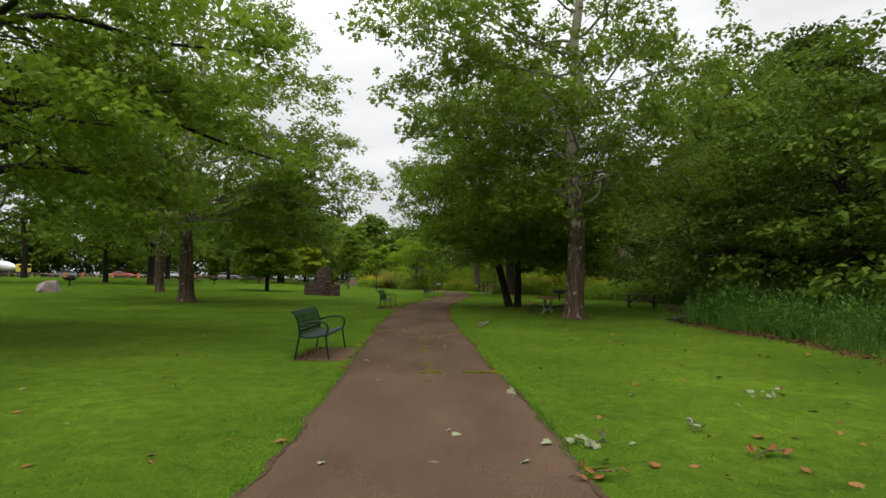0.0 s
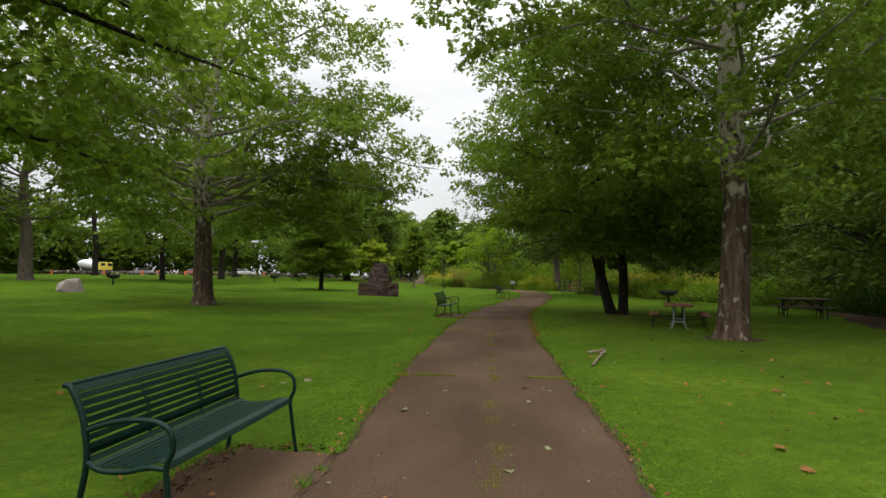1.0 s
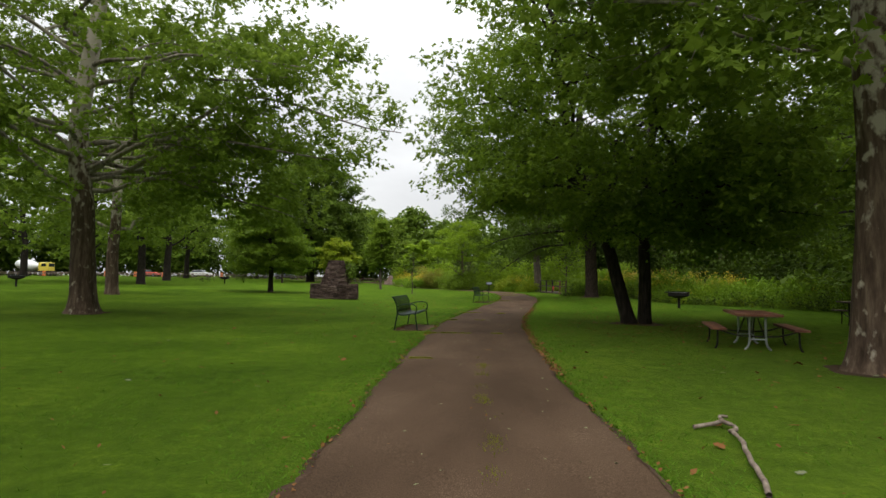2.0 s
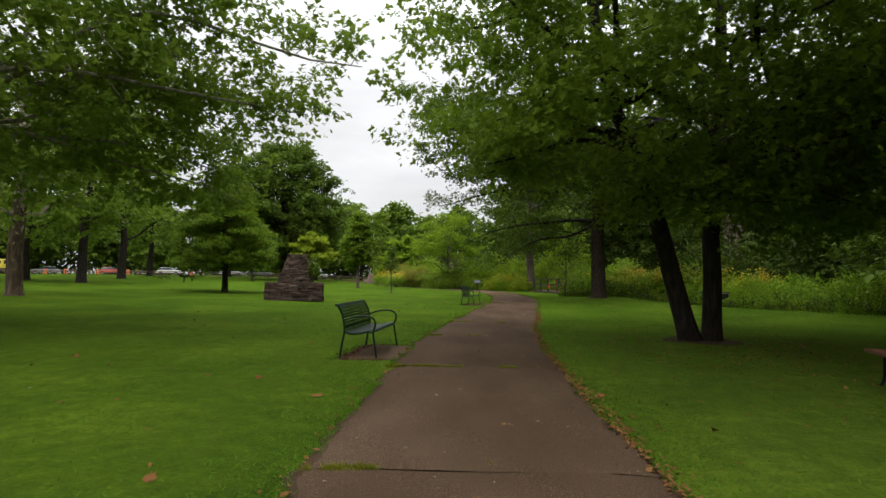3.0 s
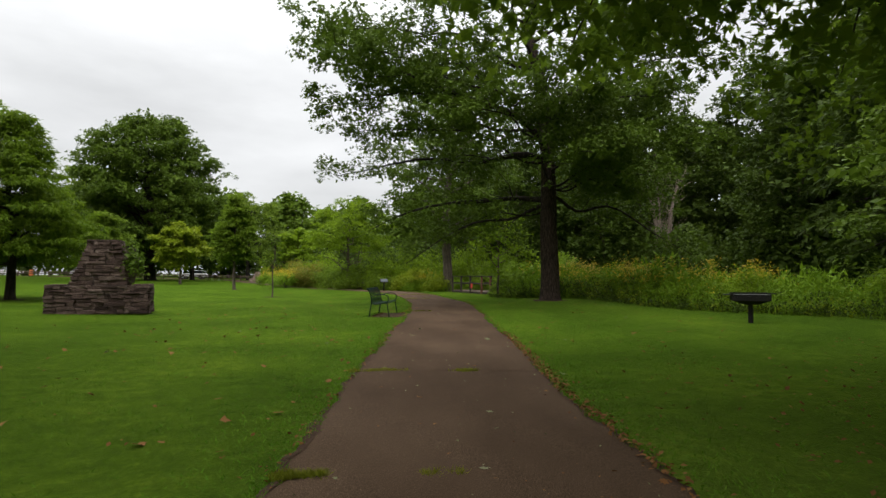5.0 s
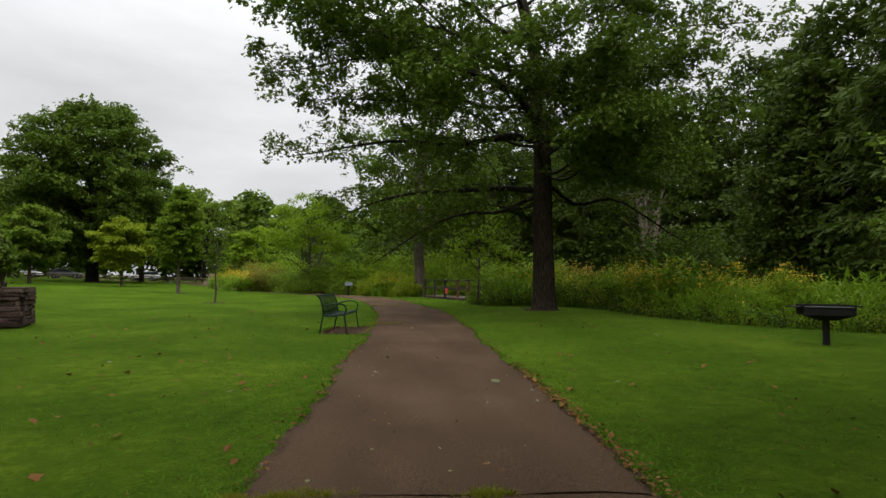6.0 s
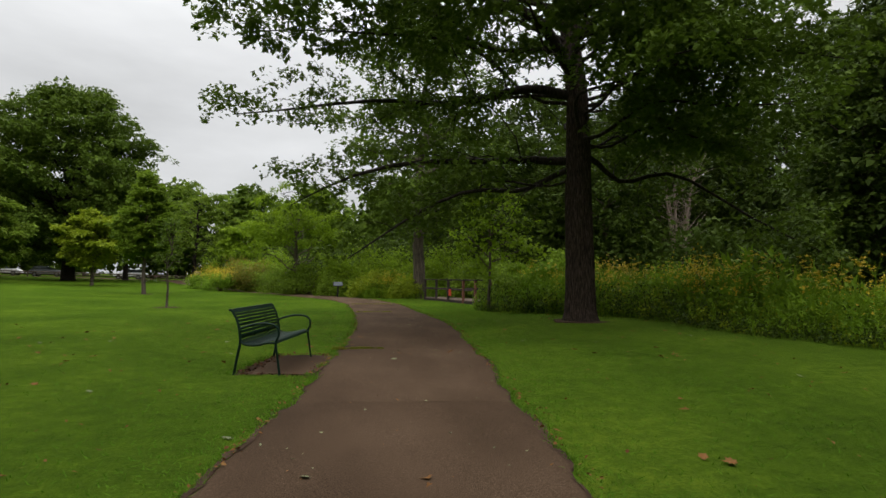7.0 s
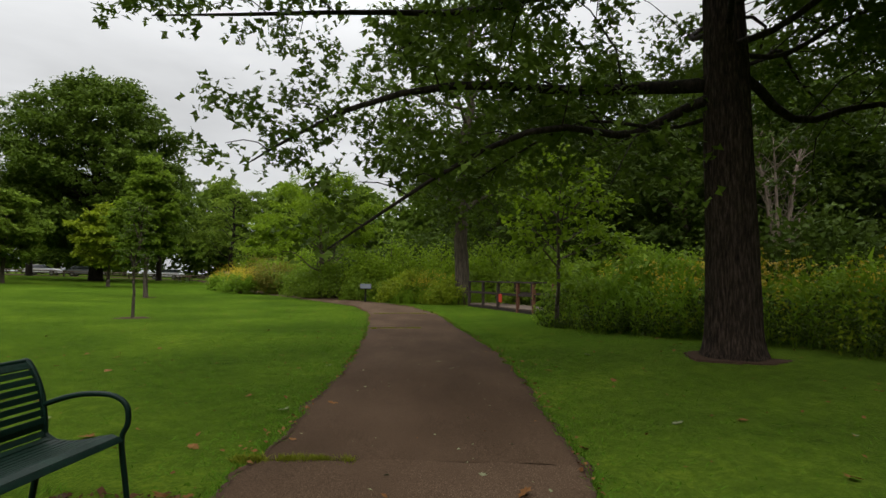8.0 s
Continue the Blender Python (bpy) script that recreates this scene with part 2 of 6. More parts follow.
M_LSYC = leafy("sycamore_leaves", [(0.15, (0.07896, 0.1262, 0.01221)), (0.5, (0.1387, 0.2072, 0.01992)), (0.85, (0.2209, 0.3033, 0.03374))], 0.5, 0.6, 0.1)
M_LMAPLE = leafy("maple_leaves", [(0.15, (0.0777, 0.1284, 0.009869)), (0.5, (0.1332, 0.2046, 0.01579)), (0.85, (0.2131, 0.3035, 0.02565))], 0.5, 0.6, 0.1)
M_LWOOD = leafy("woodland_leaves", [(0.15, (0.0504, 0.08736, 0.00806)), (0.5, (0.0896, 0.1434, 0.0131)), (0.85, (0.1456, 0.2128, 0.0222))], 0.35, 0.6, 0.1)
M_LOAK = leafy("oak_leaves", [(0.15, (0.0456, 0.0782, 0.00726)), (0.5, (0.0761, 0.1216, 0.0113)), (0.85, (0.1195, 0.1792, 0.0187))], 0.34, 0.6, 0.1)
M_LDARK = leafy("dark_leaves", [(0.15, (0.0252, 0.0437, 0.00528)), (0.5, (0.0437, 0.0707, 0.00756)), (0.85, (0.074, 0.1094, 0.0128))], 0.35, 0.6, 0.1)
M_LBRIGHT = leafy("bright_leaves", [(0.15, (0.1049, 0.1665, 0.0069)), (0.5, (0.1604, 0.2467, 0.0118)), (0.85, (0.2344, 0.3394, 0.0208))], 0.5, 0.6, 0.1)
M_LCYP = leafy("cypress_needles", [(0.15, (0.06661, 0.115, 0.006222)), (0.5, (0.1076, 0.1701, 0.009945)), (0.85, (0.1588, 0.2351, 0.01615))], 0.5, 0.6, 0.1)
M_LYELLOW = leafy("yellow_green_leaves", [(0.15, (0.13, 0.175, 0.0084)), (0.5, (0.2, 0.26, 0.0132)), (0.85, (0.3, 0.36, 0.024))], 0.45, 0.6, 0.12)
M_LOLIVE = leafy("tawny_leaves", [(0.15, (0.11, 0.11, 0.015)), (0.5, (0.17, 0.165, 0.021)), (0.85, (0.24, 0.21, 0.033))], 0.45, 0.6, 0.12)
M_MEADOW = leafy("meadow_stems", [(0.15, (0.08048, 0.1487, 0.008624)), (0.5, (0.1369, 0.2315, 0.01331)), (0.85, (0.2172, 0.3306, 0.02044))], 0.4, 0.6, 0.08)
# blue-green grass, its colour also darkened to carry the shade on that stretch
M_SHADEGRASS = leafy("shaded_blue_green_grass", [(0.15, (0.036, 0.082, 0.012)), (0.5, (0.062, 0.128, 0.019)), (0.85, (0.1, 0.185, 0.028))], 0.35, 0.6, 0.08)
M_GOLD = leafy("goldenrod_blossom", [(0.15, (0.3, 0.228, 0.01)), (0.5, (0.48, 0.3515, 0.015)), (0.85, (0.62, 0.456, 0.025))], 0.25)
M_RUST = leafy("fallen_leaf", [(0.15, (0.07, 0.033, 0.0136)), (0.5, (0.175, 0.08, 0.028)), (0.85, (0.28, 0.165, 0.062))], 0.1, 0.8, 0.05)
M_LITTER = leafy("brown_litter", [(0.15, (0.03, 0.015, 0.008)), (0.5, (0.075, 0.036, 0.017)), (0.85, (0.15, 0.085, 0.045))], 0.05, 0.9, 0.03)
M_PALELEAF = leafy("pale_fallen_leaf", [(0.15, (0.095, 0.1, 0.05)), (0.5, (0.17, 0.185, 0.1)), (0.85, (0.27, 0.28, 0.19))], 0.1, 0.8, 0.05)
M_WOOD = surface("weathered_boards", [(0.3, (0.06, 0.042, 0.03)), (0.55, (0.13, 0.093, 0.066)), (0.75, (0.2, 0.155, 0.115))], fine=30, coarse=4, rough=0.9, bump=0.4, coords="object", stretch=(1, 0.15, 1), vary=0.08)
M_REDWOOD = surface("red_stained_boards", [(0.3, (0.09, 0.03, 0.018)), (0.55, (0.18, 0.07, 0.04)), (0.75, (0.27, 0.12, 0.07))], fine=30, coarse=4, rough=0.8, bump=0.4, coords="object", stretch=(1, 0.15, 1), vary=0.08)
M_GALV = surface("galvanised_pipe", [(0.3, (0.22, 0.23, 0.23)), (0.7, (0.42, 0.43, 0.43))], fine=30, coarse=5, rough=0.5, metal=0.8, bump=0.05, coords="object")
M_IRON = surface("black_iron", [(0.3, (0.0066, 0.00605, 0.0055)), (0.7, (0.022, 0.0187, 0.0165))], fine=40, coarse=6, rough=0.75, metal=0.0, bump=0.2, coords="object", spec=0.2)
M_RED = surface("red_paint", [(0.3, (0.4, 0.035, 0.02)), (0.7, (0.55, 0.06, 0.035))], fine=20, coarse=3, rough=0.5, bump=0.05, coords="object")
M_ORANGE = surface("orange_plastic", [(0.3, (0.55, 0.13, 0.03)), (0.7, (0.75, 0.2, 0.05))], fine=20, coarse=3, rough=0.5, bump=0.05, coords="object")
M_WHITE = surface("white_paint", [(0.3, (0.55, 0.55, 0.54)), (0.7, (0.75, 0.75, 0.74))], fine=20, coarse=2, rough=0.35, bump=0.03, coords="object")
M_YELLOW = surface("yellow_paint", [(0.3, (0.5, 0.4, 0.05)), (0.7, (0.65, 0.53, 0.08))], fine=20, coarse=2, rough=0.4, bump=0.03, coords="object")
M_GREYCAR = surface("grey_paint", [(0.3, (0.14, 0.15, 0.16)), (0.7, (0.22, 0.23, 0.24))], fine=20, coarse=2, rough=0.3, bump=0.03, coords="object")
M_GLASS = surface("dark_window", [(0.3, (0.015, 0.018, 0.02)), (0.7, (0.03, 0.035, 0.04))], fine=5, coarse=2, rough=0.08, bump=0.0, coords="object", spec=0.8)
M_TYRE = surface("tyre_rubber", [(0.3, (0.012, 0.012, 0.012)), (0.7, (0.03, 0.03, 0.03))], fine=40, coarse=5, rough=0.9, bump=0.2, coords="object")
M_SIGN = surface("faded_sign_face", [(0.3, (0.07, 0.08, 0.085)), (0.7, (0.13, 0.14, 0.145))], fine=14, coarse=3, rough=0.85, bump=0.03, coords="object", spec=0.1)


# ---- building helpers ----
def part(name, bm, material, parent=None, label=""):
    """Links a bmesh as one mesh object, under a thing or a part."""
    me = bpy.data.meshes.new(name)
    bm.to_mesh(me)
    bm.free()
    me.materials.append(material)
    ob = new(name, me)
    if parent is not None:
        ob.parent = parent
    return tagged(ob, label) if label else ob


def arrays(name, verts, faces, material, parent=None, smooth=False):
    """Links a mesh of arrays: verts (n, 3), faces (m, 3) or (m, 4)."""
    me = bpy.data.meshes.new(name)
    verts = np.asarray(verts, dtype=np.float32)
    faces = np.asarray(faces, dtype=np.int32)
    k = faces.shape[1]
    me.vertices.add(len(verts))
    me.vertices.foreach_set("co", verts.ravel())
    me.loops.add(faces.size)
    me.loops.foreach_set("vertex_index", faces.ravel())
    me.polygons.add(len(faces))
    me.polygons.foreach_set("loop_start", np.arange(0, faces.size, k, dtype=np.int32))
    if smooth:
        me.polygons.foreach_set("use_smooth", np.ones(len(faces), dtype=bool))
    me.update(calc_edges=True)
    me.materials.append(material)
    ob = new(name, me)
    if parent is not None:
        ob.parent = parent
    return ob


def empty(name, m):
    ob = new(name)
    ob.empty_display_size = 0.2
    ob.matrix_basis = m
    return ob


def box(bm, sx, sy, sz, m=None, bevel=0.0):
    """A box of that size about the pose m, its edges eased."""
    made = bmesh.ops.create_cube(bm, size=1.0, matrix=(m or Matrix()) @ Matrix.Diagonal((sx, sy, sz, 1)))["verts"]
    if bevel:
        edges = list({e for v in made for e in v.link_edges})
        bmesh.ops.bevel(bm, geom=edges, offset=bevel, segments=2, affect="EDGES", profile=0.6)
    return bm


def boxed(sx, sy, sz, m=None, bevel=0.0):
    return box(bmesh.new(), sx, sy, sz, m, bevel)


def tubes(strands, sides=6):
    """Arrays of tapered tubes: strands of (points, radii)."""
    vs, fs, base = [], [], 0
    ring = np.array([(math.cos(2 * math.pi * i / sides), math.sin(2 * math.pi * i / sides)) for i in range(sides)])
    for pts, rad in strands:
        pts = np.asarray(pts, float)
        d = np.gradient(pts, axis=0)
        d /= np.linalg.norm(d, axis=1)[:, None] + 1e-9
        ref = np.array((0.0, 1.0, 0.0)) if abs(d[0][1]) < 0.8 else np.array((1.0, 0.0, 0.0))
        u = np.cross(d, ref)
        u /= np.linalg.norm(u, axis=1)[:, None] + 1e-9
        w = np.cross(d, u)
        rr = np.asarray(rad, float)[:, None, None]
        v = pts[:, None, :] + rr * (ring[None, :, :1] * u[:, None, :] + ring[None, :, 1:] * w[:, None, :])
        n = len(pts)
        vs.append(v.reshape(-1, 3))
        i = np.arange(n - 1)[:, None] * sides
        j = np.arange(sides)[None, :]
        k = (j + 1) % sides
        fs.append((base + np.stack((i + j, i + k, i + sides + k, i + sides + j), axis=-1)).reshape(-1, 4))
        base += n * sides
    return np.concatenate(vs), np.concatenate(fs)


def spline(points, n):
    """n points smoothly through the given ones."""
    p = np.asarray(points, float)
    p = np.vstack((2 * p[0] - p[1], p, 2 * p[-1] - p[-2]))
    out = []
    for s in np.linspace(0, len(points) - 1 - 1e-6, n):
        i = int(s)
        t = s - i
        a, b, c, d = p[i], p[i + 1], p[i + 2], p[i + 3]
        out.append(0.5 * (2 * b + (c - a) * t + (2 * a - 5 * b + 4 * c - d) * t * t + (3 * b - a - 3 * c + d) * t ** 3))
    return np.array(out)


def pipe(points, radius, n=24, sides=8):
    pts = spline(points, n)
    return tubes([(pts, np.full(n, radius))], sides)


def smoothstep(a, b, v):
    t = np.clip((v - a) / (b - a), 0, 1)
    return t * t * (3 - 2 * t)


# ---- the lie of the land ----
def gz(x, y):
    """Height of the ground: level round the path, rising gently to the west."""
    x, y = np.asarray(x, float), np.asarray(y, float)
    z = 0.024 * np.clip(-x - 9, 0, 45) + 0.03 * np.sin(x * 0.45 + 1.3) * np.sin(y * 0.31) * smoothstep(3, 9, np.abs(x - 0.2))
    # low mound at the foot of the oak
    return z + 0.2 * np.exp(-((x - 7.0) ** 2 + (y - 53.0) ** 2) / 16.0)


CENTRE = [(0.3, -40), (0.3, -12), (0.34, 0), (0.28, 4), (0.14, 7.5), (-0.12, 11), (-0.35, 15), (-0.6, 19), (-0.8, 23), (-0.87, 27), (-0.84, 31), (-0.57, 35),
          (-0.1, 39), (0.32, 43), (0.74, 47), (1.12, 51), (1.22, 55), (1.09, 60), (0.82, 65), (0.03, 69.5), (-1.2, 72.6), (-3.0, 76.2), (-6.5, 83.2), (-11.7, 93.2), (-20, 110), (-26, 124)]
LINE = spline(CENTRE, 1600)
LINE_D = np.gradient(LINE, axis=0)
LINE_D /= np.linalg.norm(LINE_D, axis=1)[:, None]
LINE_N = np.stack((-LINE_D[:, 1], LINE_D[:, 0]), axis=1)
rng0 = np.random.default_rng(5)


def wobble(n, step, amount, rng):
    k = np.ones(step) / step
    v = np.convolve(rng.normal(size=n + step), k, "same")[:n]
    return v / v.std() * amount


HALF_L = 1.2 + wobble(1600, 30, 0.025, rng0) + wobble(1600, 5, 0.02, rng0)
HALF_R = 1.2 + wobble(1600, 30, 0.025, rng0) + wobble(1600, 5, 0.02, rng0)


def path_offset(x, y):
    """Signed distance from the path's middle (left is plus) and the half width there."""
    x, y = np.atleast_1d(x), np.atleast_1d(y)
    i = np.clip(np.searchsorted(LINE[:, 1], y), 0, 1599)
    off = (x - LINE[i, 0]) * LINE_N[i, 0] + (y - LINE[i, 1]) * LINE_N[i, 1]
    return off, np.where(off > 0, HALF_L[i], HALF_R[i])


def grid_ground():
    xs = np.unique(np.concatenate((np.linspace(-2500, -200, 12), np.linspace(-200, -40, 20), np.linspace(-40, 30, 71), np.linspace(30, 150, 20), np.linspace(150, 2500, 12))))
    ys = np.unique(np.concatenate((np.linspace(-2500, -100, 12), np.linspace(-100, -4, 20), np.linspace(-4, 80, 85), np.linspace(80, 200, 30), np.linspace(200, 2500, 12))))
    gx, gy = np.meshgrid(xs, ys)
    v = np.stack((gx, gy, gz(gx, gy)), axis=-1).reshape(-1, 3)
    nx, ny = len(xs), len(ys)
    i = (np.arange(ny - 1)[:, None] * nx + np.arange(nx - 1)[None, :]).ravel()
    return arrays("ground", v, np.stack((i, i + 1, i + nx + 1, i + nx), axis=1), M_LAWN, smooth=True)


tagged(grid_ground(), "mown green park lawn with scattered fallen leaves", "lawn", kind="structure")

# ---- trees ----
LEAF_KITE = (np.array([(0, 0, 0), (-0.36, 0.5, 0.1), (0, 1.0, 0), (0.36, 0.5, 0.1)], float), np.array([(0, 1, 2), (0, 2, 3)]))
LEAF_LOBED = (np.array([(0, 0, 0), (-0.52, 0.42, 0.12), (-0.2, 0.56, 0.03), (0, 1.0, -0.06), (0.2, 0.56, 0.03), (0.52, 0.42, 0.12)], float),
              np.array([(0, 1, 2), (0, 2, 3), (0, 3, 4), (0, 4, 5)]))
LEAF_OAK = (np.array([(0, 0, 0), (-0.5, 0.45, 0.1), (0.25, 0.5, 0.02), (-0.25, 0.48, 0.0), (0.5, 0.52, 0.1), (0, 1.05, -0.08)], float), np.array([(0, 2, 1), (3, 4, 5)]))
LEAF_SPRAY = (np.array([(0, 0, 0), (-0.13, 0.55, 0.02), (0.02, 1.0, -0.12), (0.15, 0.5, 0.02)], float), np.array([(0, 1, 2), (0, 2, 3)]))


LEAF_TRI = (np.array([(-0.4, 0.05, 0), (0.4, 0.25, 0.06), (-0.05, 1.0, -0.04)], float), np.array([(0, 1, 2)]))
NEEDLE_TRI = (np.array([(-0.13, 0.0, 0), (0.16, 0.3, 0.04), (0.0, 1.0, -0.12)], float), np.array([(0, 1, 2)]))


def leaf_arrays(places, sizes, rng, shape=LEAF_KITE, tilt=0.6, away=None, lift=-0.35):
    """Leaves at the places: turned at random, mostly facing up, the tips hanging a little."""
    n = len(places)
    tv, tf = shape
    yaw = rng.uniform(0, 2 * np.pi, n)
    if away is not None:
        yaw = np.where(rng.random(n) < 0.6, np.arctan2(away[:, 1], away[:, 0]) - np.pi / 2 + rng.normal(0, 0.7, n), yaw)
    pitch = rng.normal(lift, tilt, n)
    roll = rng.normal(0, tilt, n)
    cy, sy, cp, sp, cr, sr = np.cos(yaw), np.sin(yaw), np.cos(pitch), np.sin(pitch), np.cos(roll), np.sin(roll)
    v = tv[None] * sizes[:, None, None]
    x, y, z = v[..., 0], v[..., 1], v[..., 2]
    x, z = x * cr[:, None] + z * sr[:, None], -x * sr[:, None] + z * cr[:, None]
    y, z = y * cp[:, None] - z * sp[:, None], y * sp[:, None] + z * cp[:, None]
    x, y = x * cy[:, None] - y * sy[:, None], x * sy[:, None] + y * cy[:, None]
    v = np.stack((x, y, z), axis=-1) + places[:, None, :]
    f = tf[None] + (np.arange(n) * len(tv))[:, None, None]
    return v.reshape(-1, 3), f.reshape(-1, 3)


PROFILES = {
    # share of the crown's radius at a share of its height
    "round": [(0, 0.45), (0.15, 0.8), (0.4, 1.0), (0.65, 0.92), (0.85, 0.62), (1, 0.2)],
    "spread": [(0, 0.75), (0.12, 0.95), (0.3, 1.0), (0.6, 0.85), (0.85, 0.5), (1, 0.15)],
    "cone": [(0, 0.7), (0.1, 0.95), (0.22, 1.0), (0.45, 0.78), (0.7, 0.45), (0.9, 0.2), (1, 0.04)],
    "oval": [(0, 0.35), (0.2, 0.8), (0.45, 1.0), (0.7, 0.8), (0.9, 0.4), (1, 0.1)],
    "column": [(0, 0.6), (0.2, 0.95), (0.5, 1.0), (0.8, 0.7), (1, 0.15)],
}


def tree(name, x, y, height, trunk_r, crown_r, crown_base, seed, leaf, bark, limb_bark=None, profile="round", limbs=16, clusters=14,
         per=90, size=0.15, clump=0.7, rise=0.25, droop=0.0, shape=LEAF_KITE, lean=(0, 0), stems=1, label="", category="tree", flat=0.45, top=0.9, extra=(), fill=0.35, crown_shift=(0, 0), group="", limb_parts=True, stem_dirs=None, tuft=0.36, limb_r=0.3, ridges=0, headroom=(2.5, 3.5), broad=0.0, foot_flare=0.0):
    """A tree: tapered trunk(s), curved limbs, side branches, and leaves in sprays along them."""
    rng = np.random.default_rng(seed)
    root = empty(name, pose(x, y, float(gz(x, y)) - 0.03))
    prof = PROFILES[profile]
    px, pr = [p for p, _ in prof], [r for _, r in prof]
    trunk_lines, trunk_strands = [], []
    for s in range(stems):
        a, slant = 2 * math.pi * s / max(stems, 1) + 0.7, 0.17
        if stem_dirs:
            a, slant = radians(stem_dirs[s][0]), stem_dirs[s][1]
        n = 14
        hs = np.linspace(0, 1, n) ** 1.15
        off = 0.0 if stems == 1 else 1.0
        sway = np.stack((wobble(n, 4, 0.02 * height, rng), wobble(n, 4, 0.02 * height, rng)), axis=1) * hs[:, None]
        tx = lean[0] * hs + sway[:, 0] + off * math.cos(a) * (trunk_r * (0.95 if stem_dirs else 0.75) + height * slant * hs)
        ty = lean[1] * hs + sway[:, 1] + off * math.sin(a) * (trunk_r * (0.95 if stem_dirs else 0.75) + height * slant * hs)
        line = np.stack((tx, ty, hs * height * top), axis=1)
        r0 = trunk_r if stems == 1 else trunk_r * (0.8 + 0.2 * rng.random())
        rad = r0 * np.maximum(1 - hs, 0.0) ** 0.8 * 0.88 + 0.02
        trunk_lines.append((line, rad))
        # finer rings at the foot, where the roots flare out
        foot = np.array([0, 0.08, 0.2, 0.4, 0.7])
        fine = np.interp(np.concatenate((foot, line[2:, 2])), line[:, 2], np.arange(n))
        pts = np.stack([np.interp(fine, np.arange(n), line[:, k]) for k in range(3)], axis=1)
        rr = np.interp(fine, np.arange(n), rad) + np.exp(-pts[:, 2] / (0.2 + 0.3 * foot_flare)) * (0.22 + foot_flare) * r0
        trunk_strands.append((pts, rr))
    if ridges:
        # deep upright furrows in the bark
        pts, rr = trunk_strands[0]
        zs = np.concatenate((np.linspace(0, 8, 60), np.linspace(8.4, pts[-1, 2], 10)))
        trunk_strands[0] = (np.stack([np.interp(zs, pts[:, 2], pts[:, k]) for k in range(3)], axis=1), np.interp(zs, pts[:, 2], rr))
    tv, tf = tubes(trunk_strands, 168 if ridges else 18)
    # buttressed foot, uneven section
    ang = np.arctan2(tv[:, 1], tv[:, 0])
    lump = 1 + 0.06 * np.sin(5 * ang + seed) * np.exp(-tv[:, 2] / 1.2) + 0.025 * np.sin(3 * ang + tv[:, 2] * 1.7)
    if stems == 1:
        tv[:, :2] *= lump[:, None]
    if ridges:
        cx = np.stack([np.interp(tv[:, 2], trunk_strands[0][0][:, 2], trunk_strands[0][0][:, k]) for k in range(2)], axis=1)
        turn = np.arctan2(tv[:, 1] - cx[:, 1], tv[:, 0] - cx[:, 0])
        wave = ridges * turn + 1.6 * np.sin(tv[:, 2] * 1.9 + 3 * np.sin(turn * 2)) + 1.1 * np.sin(tv[:, 2] * 5.3 + 5 * turn)
        depth = 0.085 * (0.75 + 0.25 * np.sin(tv[:, 2] * 7 + 9 * turn))
        tv[:, :2] = cx + (tv[:, :2] - cx) * (1 + depth * (np.abs(np.sin(wave / 2)) - 0.6))[:, None]
    arrays("trunk", tv, tf, bark, root, smooth=True)
    span = height - crown_base
    limb_list = []
    for k in range(limbs):
        line, rad = trunk_lines[k % stems]
        u = (k + 0.5) / limbs
        h0 = crown_base + span * (0.02 + 0.72 * u) + rng.normal(0, 0.02 * span)
        az = k * 2.39996 + seed + rng.normal(0, 0.25)
        h1 = min(h0 + span * rise * rng.uniform(0.5, 1.3), height * 0.97)
        h1r = np.clip((h1 - crown_base) / span, 0, 1)
        reach = crown_r * np.interp(h1r, px, pr) * rng.uniform(0.78, 1.04)
        limb_list.append((k % stems, h0, az, h1, reach, 1.0))
    for stem, h0, azd, h1, reach, *stout in extra:
        limb_list.append((stem % stems, h0, radians(azd), h1, reach, stout[0] if stout else 1.0))
    strands_all, cl_centres, cl_parent = [], [], []
    for stem, h0, az, h1, reach, stout in limb_list:
        line, rad = trunk_lines[stem]
        h0 = min(h0, line[-1, 2] * 0.95)
        p0 = np.array([np.interp(h0, line[:, 2], line[:, i]) for i in range(3)])
        r0 = float(np.interp(h0, line[:, 2], rad))
        d = np.array((math.cos(az), math.sin(az), 0))
        tip = p0 * (1, 1, 0) * 0.35 + d * reach + np.array((crown_shift[0], crown_shift[1], h1 - droop * reach))
        mid = p0 * 0.45 + tip * 0.55 + np.array((0, 0, 0.1 * reach))
        side = np.array((-d[1], d[0], 0))
        q1 = p0 * 0.78 + tip * 0.22 + side * rng.normal(0, 0.05 * reach) + np.array((0, 0, 0.03 * reach))
        mid = mid + side * rng.normal(0, 0.09 * reach)
        pts = spline([p0, q1, mid, tip], 13)
        run = np.linspace(0, 1, 13)
        bend = 0.16 * reach * run * (1 - run)
        pts += side * (bend * np.sin(run * rng.uniform(5, 11) + rng.uniform(0, 6)))[:, None]
        pts[:, 2] += bend * 0.9 * np.sin(run * rng.uniform(5, 11) + rng.uniform(0, 6))
        lr = max(min(limb_r * r0 + 0.005 * reach, 0.55 * r0) * stout, 0.025)
        radii = lr * np.linspace(1, 0, 13) ** 0.8 + 0.012
        strands = [(pts, radii)]
        nc = max(3, int(clusters * (0.5 + 0.5 * reach / crown_r) * (0.5 if limb_parts and h1 > 0.66 * height else 1.0)))
        for c in range(nc):
            s = 0.28 + 0.72 * (c + rng.random()) / nc
            b = np.array([np.interp(s * 12, np.arange(13), pts[:, i]) for i in range(3)])
            sgn = -1 if c % 2 else 1
            sl = reach * 0.42 * (1.15 - s) + 0.25
